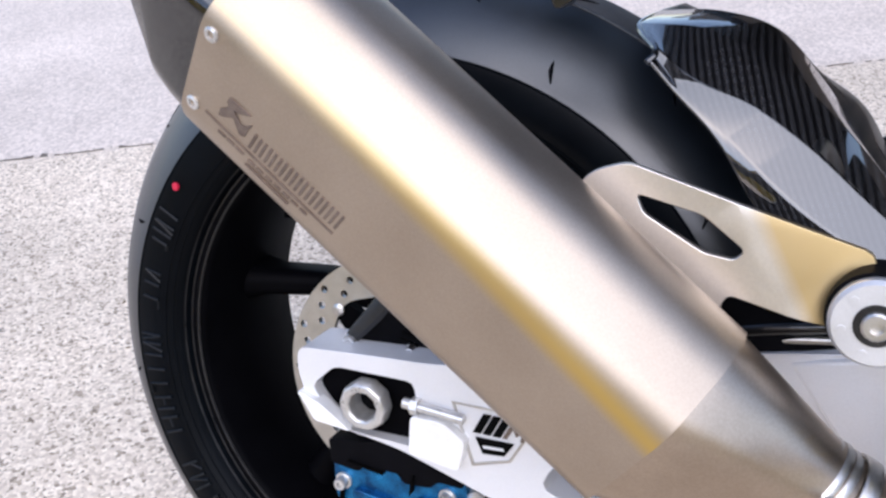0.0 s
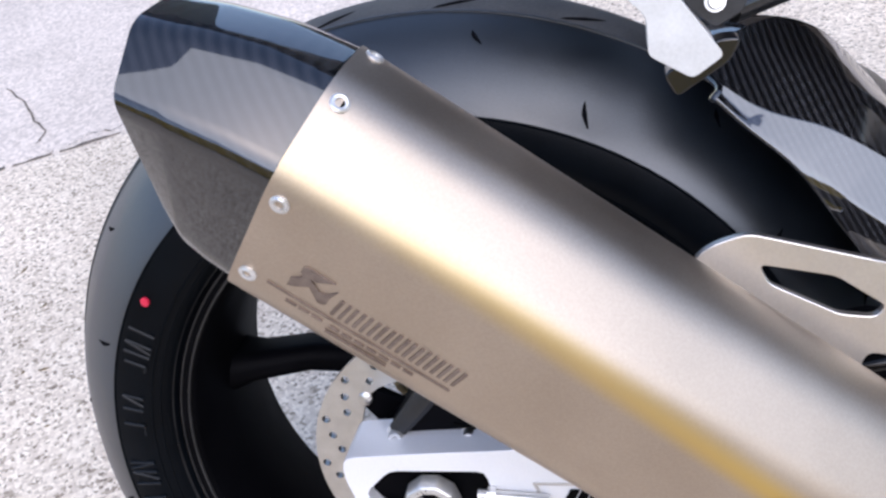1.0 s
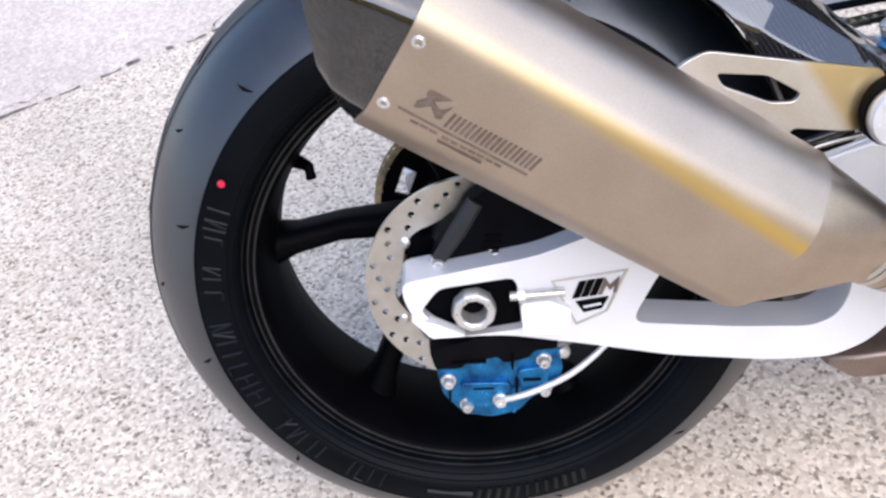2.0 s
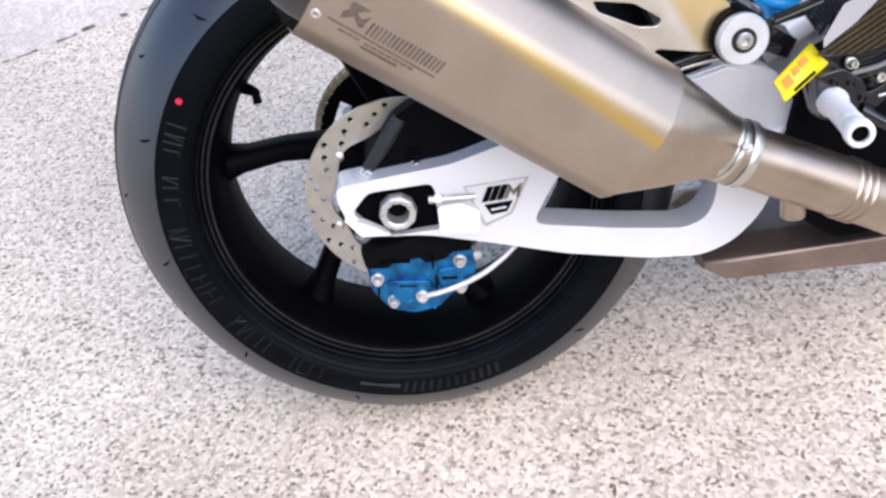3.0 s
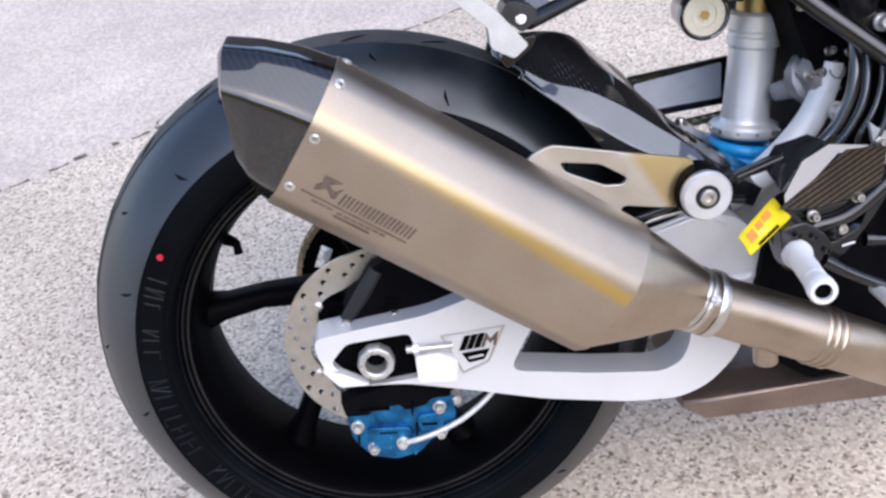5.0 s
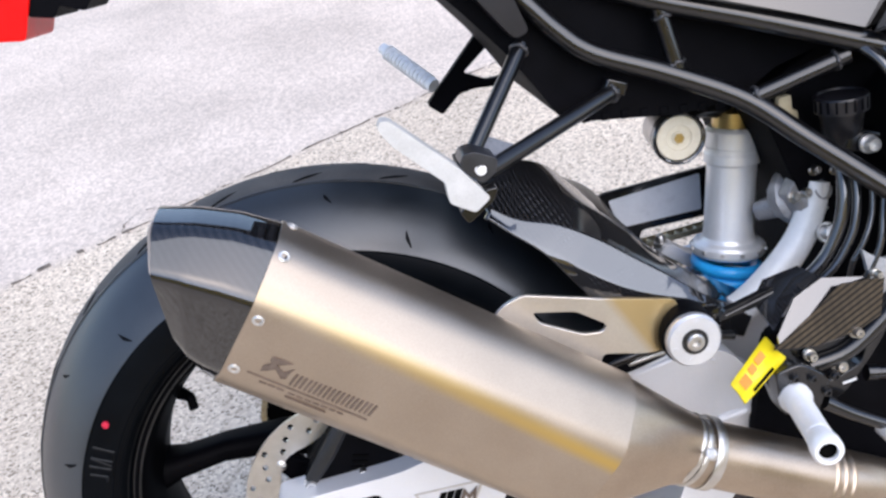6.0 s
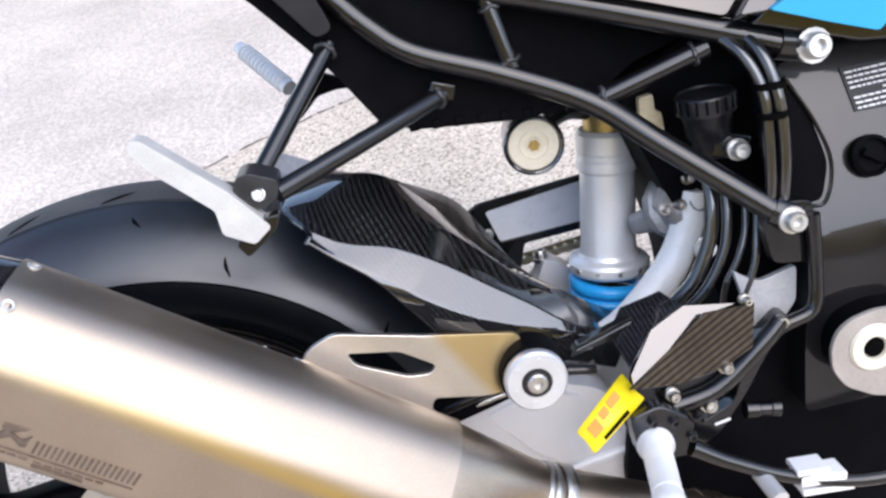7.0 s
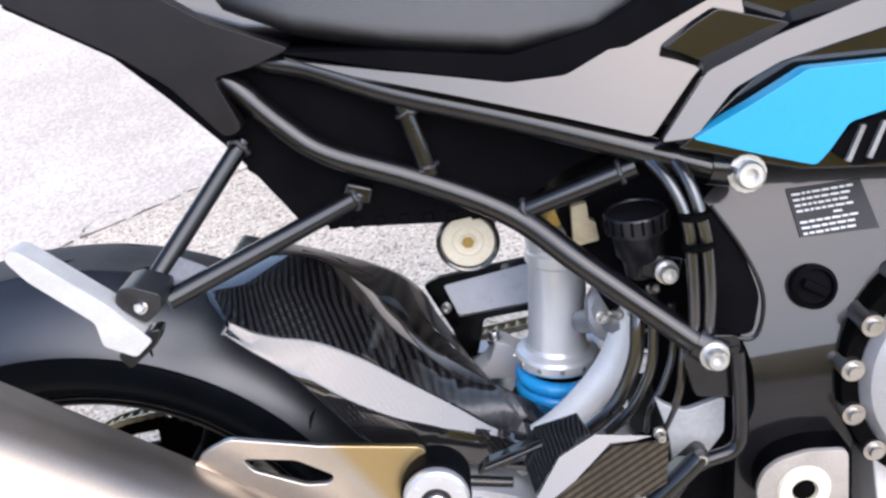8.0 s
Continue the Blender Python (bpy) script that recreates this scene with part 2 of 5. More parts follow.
def rounded(poly, r, k=4):
    """The polygon with its corners turned into arcs of k + 1 points."""
    out, n = [], len(poly)
    for i in range(n):
        p, a, b = Vector(poly[i]), Vector(poly[i - 1]), Vector(poly[(i + 1) % n])
        u, v = (a - p), (b - p)
        rr = min(r, 0.45 * u.length, 0.45 * v.length)
        s, e = p + u.normalized() * rr, p + v.normalized() * rr
        for j in range(k + 1):
            t = j / k
            out.append(tuple((1 - t) ** 2 * s + 2 * t * (1 - t) * p + t * t * e))
    return out


def plate(outline, y0, y1, holes=(), m=None, bm=None):
    """A slab with the outline (and holes) in x and z, from y0 to y1."""
    b = bmesh.new()
    edges = []
    for loop in (outline, *holes):
        vs = [b.verts.new((x, y0, z)) for x, z in loop]
        edges += [b.edges.new((vs[i - 1], vs[i])) for i in range(len(vs))]
    bmesh.ops.triangle_fill(b, edges=edges, use_beauty=True)
    ret = bmesh.ops.extrude_face_region(b, geom=b.faces[:])
    bmesh.ops.translate(b, vec=(0, y1 - y0, 0), verts=[g for g in ret["geom"] if isinstance(g, bmesh.types.BMVert)])
    if m:
        bmesh.ops.transform(b, matrix=m, verts=b.verts[:])
    if bm:
        me = bpy.data.meshes.new("tmp")
        b.to_mesh(me)
        bm.from_mesh(me)
        bpy.data.meshes.remove(me)
        b.free()
        return bm
    return b


def block(centre, size, turn=(0, 0, 0), bm=None):
    bm = bm or bmesh.new()
    bmesh.ops.create_cube(bm, size=1, matrix=Matrix.LocRotScale(centre, Euler([radians(a) for a in turn]), size))
    return bm


def bolt(name, at, way, r, parent, mat=None, depth=0.008, label="", washer=True):
    """A socket-head bolt with a hollow and, if wanted, a washer."""
    prof = [(0, -0.004), (r * 1.35, -0.004), (r * 1.35, 0)] if washer else [(0, -0.004), (r, -0.004)]
    prof += [(r, 0), (r, depth * 0.8), (r * 0.85, depth), (r * 0.5, depth), (r * 0.45, depth * 0.4), (0, depth * 0.4)]
    return part(name, lathe(prof, at, way, 14), mat or M_BOLT, parent, label, sharp=30)


# ---- ground ----
FLOOR = -0.005
JOINT_A, JOINT_B = Vector((-1.10, 1.03)), Vector((0.13, 1.72))
way2 = (JOINT_B - JOINT_A).normalized()


def ground_material():
    m = bpy.data.materials.new("exposed aggregate paving")
    m.use_nodes = True
    n, l = m.node_tree.nodes, m.node_tree.links
    b = n["Principled BSDF"]
    co = n.new("ShaderNodeTexCoord")
    vor = n.new("ShaderNodeTexVoronoi")
    vor.inputs["Scale"].default_value = 200
    vor.inputs["Randomness"].default_value = 1.0
    l.new(co.outputs["Object"], vor.inputs["Vector"])
    stones = n.new("ShaderNodeValToRGB")
    stones.color_ramp.interpolation = "LINEAR"
    el = stones.color_ramp.elements
    el[0].position, el[0].color = 0.0, (0.215, 0.162, 0.116, 1)
    el[1].position, el[1].color = 1.0, (0.88, 0.757, 0.60, 1)
    for pos, c in ((0.10, (0.43, 0.343, 0.253)), (0.28, (0.605, 0.493, 0.381)), (0.65, (0.735, 0.614, 0.478))):
        e = el.new(pos)
        e.color = (*c, 1)
    sep = n.new("ShaderNodeSeparateColor")
    l.new(vor.outputs["Color"], sep.inputs[0])
    l.new(sep.outputs[0], stones.inputs[0])
    # the strip beyond the joint is greyer, paler and finer
    far = n.new("ShaderNodeVectorMath")
    far.operation = "DOT_PRODUCT"
    far.inputs[1].default_value = (-way2.y, way2.x, 0)
    l.new(co.outputs["Object"], far.inputs[0])
    step = n.new("ShaderNodeMapRange")
    off = -way2.y * JOINT_A.x + way2.x * JOINT_A.y
    step.inputs["From Min"].default_value, step.inputs["From Max"].default_value = off - 0.02, off + 0.03
    l.new(far.outputs["Value"], step.inputs[0])
    vor2 = n.new("ShaderNodeTexVoronoi")
    vor2.inputs["Scale"].default_value = 140
    l.new(co.outputs["Object"], vor2.inputs["Vector"])
    sep2 = n.new("ShaderNodeSeparateColor")
    l.new(vor2.outputs["Color"], sep2.inputs[0])
    grey = n.new("ShaderNodeMix")
    grey.data_type = "RGBA"
    grey.inputs["A"].default_value, grey.inputs["B"].default_value = (0.535, 0.447, 0.372, 1), (0.80, 0.678, 0.569, 1)
    l.new(sep2.outputs[1], grey.inputs["Factor"])
    mix = n.new("ShaderNodeMix")
    mix.data_type = "RGBA"
    l.new(step.outputs[0], mix.inputs["Factor"])
    l.new(stones.outputs[0], mix.inputs["A"])
    l.new(grey.outputs["Result"], mix.inputs["B"])
    # broad stains
    big = n.new("ShaderNodeTexNoise")
    big.inputs["Scale"].default_value, big.inputs["Detail"].default_value = 2.2, 6
    l.new(co.outputs["Object"], big.inputs["Vector"])
    rng = n.new("ShaderNodeMapRange")
    rng.inputs["From Min"].default_value, rng.inputs["From Max"].default_value = 0.3, 0.7
    rng.inputs["To Min"].default_value, rng.inputs["To Max"].default_value = 0.82, 1.1
    l.new(big.outputs[0], rng.inputs[0])
    mul = n.new("ShaderNodeVectorMath")
    mul.operation = "SCALE"
    l.new(mix.outputs["Result"], mul.inputs[0])
    l.new(rng.outputs[0], mul.inputs["Scale"])
    l.new(mul.outputs[0], b.inputs["Base Color"])
    b.inputs["Roughness"].default_value = 0.85
    bp = n.new("ShaderNodeBump")
    bp.inputs["Strength"].default_value, bp.inputs["Distance"].default_value = 0.28, 0.002
    bp.invert = True
    l.new(vor.outputs["Distance"], bp.inputs["Height"])
    l.new(bp.outputs[0], b.inputs["Normal"])
    return m


def build_ground():
    bm = bmesh.new()
    xs = [-400, -40, -8, -3, -1.5, 0, 1.5, 3, 8, 40, 400]
    vs = [[bm.verts.new((x, y, FLOOR)) for x in xs] for y in xs]
    for j in range(len(xs) - 1):
        for i in range(len(xs) - 1):
            bm.faces.new((vs[j][i], vs[j][i + 1], vs[j + 1][i + 1], vs[j + 1][i]))
    ob = part("ground", bm, ground_material(), None)
    tagged(ob, "pale beige exposed aggregate paving with grey strip beyond a joint", "paving", kind="structure")
    # the open joint, a ragged dark seam
    rng = random.Random(4)
    bm, prev = bmesh.new(), None
    for k in range(260):
        p = JOINT_A + way2 * (k * 0.016 - 1.2)
        side = Vector((-way2.y, way2.x)) * (0.012 * noise.noise((k * 0.11, 0, 0)))
        w = 0.003 + 0.022 * abs(noise.noise((k * 0.17, 5, 0))) + 0.014 * abs(noise.noise((k * 0.9, 9, 0)))
        a, b = p + side, p + side + Vector((-way2.y, way2.x)) * w
        cur = (bm.verts.new((a.x, a.y, FLOOR + 0.0015)), bm.verts.new((b.x, b.y, FLOOR + 0.0015)))
        if prev and rng.random() > 0.22:
            bm.faces.new((prev[0], cur[0], cur[1], prev[1]))
        prev = cur
    # cracks that run out of the joint into the far strip
    for line in (((-1.096, 1.12), (-1.10, 1.17), (-1.16, 1.23), (-1.21, 1.30), (-1.31, 1.39)), ((-1.02, 1.09), (-0.98, 1.145), (-0.93, 1.16), (-0.90, 1.21)), ((-0.55, 1.36), (-0.53, 1.42), (-0.47, 1.45))):
        prev = None
        for k, p in enumerate(spline([(x, y, 0) for x, y in line], 7)):
            q = Vector((p.x + 0.008 * noise.noise((k * 0.5, 1, p.x)), p.y + 0.008 * noise.noise((k * 0.5, 7, p.y))))
            w = 0.0028 + 0.004 * abs(noise.noise((k * 0.4, 3, p.x)))
            cur = (bm.verts.new((q.x, q.y, FLOOR + 0.0017)), bm.verts.new((q.x + w, q.y + w * 0.8, FLOOR + 0.0017)))
            if prev:
                bm.faces.new((prev[0], cur[0], cur[1], prev[1]))
            prev = cur
    bmesh.ops.delete(bm, geom=[v for v in bm.verts if not v.link_faces], context="VERTS")
    seam = part("ground_joint", bm, surface("dirt in the joint", (0.05, 0.038, 0.028), (0.26, 0.21, 0.165), 0.9, 0, 60), None)
    # crumbs of stone and dirt along the joint
    bm, rng = bmesh.new(), random.Random(9)
    for k in range(420):
        p = JOINT_A + way2 * rng.uniform(-1.2, 2.9) + Vector((-way2.y, way2.x)) * rng.gauss(0.008, 0.014)
        r = rng.uniform(0.0014, 0.0042)
        ring = [bm.verts.new((p.x + r * rng.uniform(0.7, 1.2) * math.cos(a), p.y + r * rng.uniform(0.7, 1.2) * math.sin(a), FLOOR - 0.001)) for a in (0.0, 1.3, 2.5, 3.8, 5.0)]
        top = bm.verts.new((p.x, p.y, FLOOR + r * 0.8))
        for i in range(5):
            bm.faces.new((ring[i - 1], ring[i], top))
    crumbs = part("joint_crumbs", bm, surface("crumbled stone", (0.16, 0.13, 0.105), (0.52, 0.45, 0.40), 0.9, 0, 160), None, flat=True)
    tagged(crumbs, "loose crumbs of stone and dirt along the joint", "crumbs", kind="stuff")
    # dry plant bits blown on to the paving
    bm = bmesh.new()
    for k in range(46):
        c = Vector((rng.uniform(-0.9, 1.1), rng.uniform(-0.55, 0.9), FLOOR + 0.002))
        a, ln = rng.uniform(0, 6.28), rng.uniform(0.003, 0.011)
        u, v = Vector((math.cos(a), math.sin(a), 0.1)) * ln, Vector((-math.sin(a), math.cos(a), 0)) * ln * 0.22
        q = [bm.verts.new(c + w) for w in (-u, v, u, -v)]
        bm.faces.new(q)
        low = bm.verts.new(c - Vector((0, 0, 0.003)))
        for i in range(4):
            bm.faces.new((q[i - 1], q[i], low))
    bits = part("plant_bits", bm, surface("dry plant matter", (0.10, 0.07, 0.03), (0.22, 0.15, 0.07), 0.9, 0, 90), None, flat=True)
    tagged(bits, "dry brown plant bits scattered on the paving", "debris", kind="stuff")
    tagged(seam, "ragged dirt-filled joint between two paving strips", "joint", kind="structure")


build_ground()

# ---- motorcycle ----
LEAN_SIDE, LIFT = 13.471, 0.0028
bike = new("motorcycle")
bike.matrix_world = pose(0, 0, LIFT, -LEAN_SIDE)
tagged(bike, "black sport motorcycle with titanium silencer leaning on the paving", "motorcycle")
AXLE = Vector((0, 0, 0.326))
YAX = (0, 1, 0)


def wheel_point(r, deg, y):
    a = radians(deg)
    return Vector((r * math.cos(a), y, AXLE.z + r * math.sin(a)))


def build_wheel():
    half = [(0.331, 0.0), (0.3295, 0.018), (0.3245, 0.036), (0.316, 0.054), (0.304, 0.070), (0.290, 0.083), (0.277, 0.0925), (0.270, 0.0955),
            (0.266, 0.0965), (0.250, 0.0985), (0.240, 0.0955), (0.2325, 0.088), (0.2285, 0.082), (0.222, 0.076)]
    prof = [(r, -y) for r, y in reversed(half)] + [(r, y) for r, y in half[1:]]
    crown = [(r, y) for r, y in prof if abs(y) <= 0.0361]
    tyre = part("rear_tyre", lathe(crown, AXLE, YAX, 160), M_CROWN, bike, "wide grey-black slick-looking rear tyre", sharp=50)
    shoulder = [(r, y) for r, y in half if r >= 0.2699 and y >= 0.0359]
    for s in (-1, 1):
        part("tread_shoulder", lathe([(r, s * y) for r, y in shoulder], AXLE, YAX, 160), M_RUBBER, tyre, "glossy blue-black tread shoulder", sharp=50)
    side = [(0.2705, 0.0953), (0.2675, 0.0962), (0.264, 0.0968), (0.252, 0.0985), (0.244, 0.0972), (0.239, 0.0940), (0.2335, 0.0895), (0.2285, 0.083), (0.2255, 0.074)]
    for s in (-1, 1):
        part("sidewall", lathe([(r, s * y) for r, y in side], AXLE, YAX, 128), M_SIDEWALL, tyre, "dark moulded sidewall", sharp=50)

    part("wear_ridge", lathe([(0.3246 + 0.0011 * math.cos(k * 1.0472), -0.0362 + 0.0014 * math.sin(k * 1.0472)) for k in range(6)], AXLE, YAX, 160, close=True), M_RUBBER, tyre, "raised edge of the worn tread")

    def on_tread(deg, y, depth=0.0008):
        ay = abs(y)
        r = float(np.interp(ay, [q[1] for q in half[:9]], [q[0] for q in half[:9]]))
        return wheel_point(r - depth, deg, y)

    # slanted sipes on the right shoulder and across the crown
    for k in range(22):
        deg = 20 + k * 15.2
        for s in (-1, 1):
            d0 = deg + (6 if s > 0 else 0)
            pts = [on_tread(d0 + 9 * t, s * (0.012 + 0.022 * t), 0.0034) for t in (0, 0.25, 0.5, 0.75, 1)]
            part("tread_groove", tube(pts, [0.0010, 0.0036, 0.0046, 0.0042, 0.0010], 6, 3, flat=1.0), M_GROOVE, tyre)
        c = -0.087 if k % 2 else -0.058
        part("wear_mark", tube([on_tread(deg + 0.6, c - 0.005), on_tread(deg + 1.6, c), on_tread(deg + 2.0, c + 0.005)], [0.0008, 0.0020, 0.0007], 6, 3), M_GROOVE, tyre)
    dot = wheel_point(0.2585, 145.9, -0.0985)
    part("paint_dot", lathe([(0, -0.0012), (0.0036, -0.0012), (0.0036, 0.001), (0, 0.0014)], dot, (-0.2, -1, 0), 12), M_RED, tyre, "red paint dot")
    # moulded bars where the maker's lettering stands
    rng = random.Random(7)
    deg = 152.0
    while deg < 238:
        w = rng.choice((1.6, 2.2, 2.8))
        tall = 0.0085 if 158 < deg < 176 else 0.0105
        c = 0.2535
        pts = [wheel_point(c - tall, deg, -0.0984), wheel_point(c + tall, deg, -0.0974)]
        bm = tube(pts, 0.0013, 6, 1)
        if rng.random() < 0.6:
            tube([wheel_point(c + tall * rng.choice((-1, 0, 1)), deg, -0.0982), wheel_point(c + tall * rng.choice((-1, 0, 1)), deg + w * 0.75, -0.0982)], 0.0012, 6, 1, bm)
        part("moulded_bar", bm, M_MARK, tyre)
        deg += w + (5.5 if rng.random() < 0.1 else 0.4)
    for k in range(12):
        d = 262 + k * 2.35
        part("moulded_rib", tube([wheel_point(0.2465, d, -0.0987), wheel_point(0.2635, d - 0.8, -0.0968)], 0.0024, 6, 1), M_MARK, tyre)
    part("moulded_arrow", tube([wheel_point(0.254, 249, -0.0985), wheel_point(0.254, 254, -0.0985), wheel_point(0.254, 260, -0.0985)], [0.0025, 0.0018, 0.0035], 6, 3), M_MARK, tyre)

    # moulded rings on the sidewall
    for rr, yy, w in ((0.2695, 0.0954, 0.0011), (0.2400, 0.0947, 0.0010), (0.2345, 0.0903, 0.0008)):
        part("moulded_ring", lathe([(rr + w * math.cos(k * 1.0472), -yy + w * math.sin(k * 1.0472)) for k in range(6)], AXLE, YAX, 128, close=True), M_SIDEWALL, tyre)

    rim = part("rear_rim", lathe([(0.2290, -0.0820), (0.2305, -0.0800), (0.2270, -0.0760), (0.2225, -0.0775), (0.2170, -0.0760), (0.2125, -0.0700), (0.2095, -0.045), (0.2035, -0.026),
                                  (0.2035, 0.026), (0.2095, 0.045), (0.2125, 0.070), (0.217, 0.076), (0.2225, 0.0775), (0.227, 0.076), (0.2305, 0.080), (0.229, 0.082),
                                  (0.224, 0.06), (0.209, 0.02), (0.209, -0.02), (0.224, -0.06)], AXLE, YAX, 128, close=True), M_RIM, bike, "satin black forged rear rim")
    # lip rings coloured lighter than the rim to paint the light they catch
    for rr, yy, w in ((0.2293, 0.0815, 0.0017), (0.2232, 0.0778, 0.0008), (0.2172, 0.0763, 0.0012)):
        part("rim_lip", lathe([(rr + w * math.cos(k * 1.0472), -yy + w * math.sin(k * 1.0472)) for k in range(6)], AXLE, YAX, 128, close=True), M_LIP, rim, "dark rim lip with painted glint")
    for deg in (171, 231, 111, 291, 351, 51):
        rings = []
        for r, w, d, yc in ((0.035, 0.019, 0.026, 0.030), (0.08, 0.0150, 0.022, 0.024), (0.14, 0.0132, 0.018, 0.012), (0.184, 0.0140, 0.020, 0.0), (0.206, 0.020, 0.024, -0.002)):
            a = radians(deg - 18 * (1 - r / 0.206))
            u, v = Vector((math.cos(a), 0, math.sin(a))), Vector((-math.sin(a), 0, math.cos(a)))
            c = AXLE + u * r + Vector((0, yc, 0))
            rings.append([c + v * (w * x) + Vector((0, d * y, 0)) for x, y in rounded([(-1, -0.55), (-0.45, -1), (0.45, -1), (1, -0.55), (1, 1), (-1, 1)], 0.3, 2)])
        part("spoke", loft(rings), M_RIM, rim, sharp=50)
    part("hub", lathe([(0.02, -0.075), (0.05, -0.075), (0.056, -0.06), (0.05, -0.03), (0.052, 0.03), (0.058, 0.06), (0.058, 0.08), (0.02, 0.08)], AXLE, YAX, 48), M_RIM, rim)
    v0 = wheel_point(0.204, 142.5, -0.012)
    elbow = wheel_point(0.1905, 140.9, -0.024)
    part("valve_stem", tube([v0, wheel_point(0.197, 142.0, -0.015), wheel_point(0.193, 141.4, -0.019), elbow, elbow + Vector((0.0005, -0.001, -0.006)), elbow + Vector((0.0005, -0.001, -0.012))], [0.0075, 0.0065, 0.0058, 0.0052, 0.0048, 0.0055], 10, 4), M_RIM, rim, "black angled tyre valve")

    # brake disc with drilled ring and dark carrier
    holes = []
    for k in range(48):
        r = (0.1035, 0.0965, 0.0895)[k % 3]
        a = radians(k * 7.5 + 3)
        holes.append(circle2(r * math.cos(a), AXLE.z + r * math.sin(a), 0.0034, 8))
    inner = [(0.079 + 0.003 * math.cos(radians(k * 5 * 8)), k * 5) for k in range(72)]
    inner = [(r * math.cos(radians(a)), AXLE.z + r * math.sin(radians(a))) for r, a in inner]
    disc = part("brake_disc", plate(circle2(0, AXLE.z, 0.110, 96), -0.0875, -0.0825, [inner] + holes), M_STEEL, bike, "drilled steel rear brake disc", sharp=30)
    part("disc_carrier", plate(circle2(0, AXLE.z, 0.060, 40), -0.086, -0.072), M_RIM, disc, "black disc carrier")
    for k in range(6):
        a = radians(20 + k * 60)
        part("carrier_arm", plate([(math.cos(a + s) * r, AXLE.z + math.sin(a + s) * r) for s, r in ((-0.3, 0.052), (-0.09, 0.086), (0.09, 0.086), (0.3, 0.052))], -0.084, -0.076), M_RIM, disc)
        b = Vector((0.083 * math.cos(a), -0.0875, AXLE.z + 0.083 * math.sin(a)))
        part("carrier_rivet", lathe([(0, -0.001), (0.0055, -0.001), (0.0055, 0.0015), (0.003, 0.003), (0, 0.003)], b, (0, -1, 0), 12), M_STEEL, disc)

    # chain ring and chain on the far side
    teeth = []
    for k in range(88):
        r = 0.106 if k % 2 else 0.098
        a = 2 * math.pi * k / 88
        teeth.append((r * math.cos(a), AXLE.z + r * math.sin(a)))
    cut = []
    for k in range(6):
        a = radians(152 + k * 60)
        cut.append([(math.cos(a + s) * r, AXLE.z + math.sin(a + s) * r) for s, r in ((-0.22, 0.07), (-0.2, 0.086), (0.2, 0.086), (0.22, 0.07))])
    spr = part("sprocket", plate(teeth, 0.100, 0.107, cut), M_RIM, bike, "black chain sprocket")
    ang = [90 + k * 6.4 for k in range(29)]
    run = [wheel_point(0.1045, d, 0.1035) for d in ang]
    start, end = run[0], run[-1]
    step = (run[1] - run[0]).length
    ahead = [start + (Vector((0.56, 0.1035, 0.470)) - start).normalized() * step * k for k in range(40, 0, -1)]
    below = [end + (Vector((0.56, 0.1035, 0.375)) - end).normalized() * step * k for k in range(1, 41)]
    line = ahead + run + below
    chain = part("drive_chain", tube([line[0], line[1]], 0.003, 6, 1), M_CHAIN, bike, "straw coloured drive chain")
    me_link = None
    for a, b in zip(line, line[1:]):
        if me_link is None:
            bm = plate(rounded([(-0.0095, -0.0042), (-0.003, -0.0030), (0.003, -0.0030), (0.0095, -0.0042), (0.0095, 0.0042), (0.003, 0.0030), (-0.003, 0.0030), (-0.0095, 0.0042)], 0.003, 2), -0.0085, -0.006)
            plate(rounded([(-0.0095, -0.0042), (0.0095, -0.0042), (0.0095, 0.0042), (-0.0095, 0.0042)], 0.003, 2), 0.006, 0.0085, bm=bm)
            lathe([(0, -0.0095), (0.003, -0.0095), (0.003, 0.0095), (0, 0.0095)], (-0.006, 0, 0), YAX, 8, bm)
            ob = part("chain_link", bm, M_CHAIN, chain)
            me_link = ob.data
        else:
            ob = new("chain_link", me_link)
            ob.parent = chain
        d = b - a
        ob.matrix_basis = Matrix.Translation((a + b) / 2) @ Matrix.Rotation(math.atan2(d.x, d.z) - math.pi / 2, 4, "Y")


build_wheel()


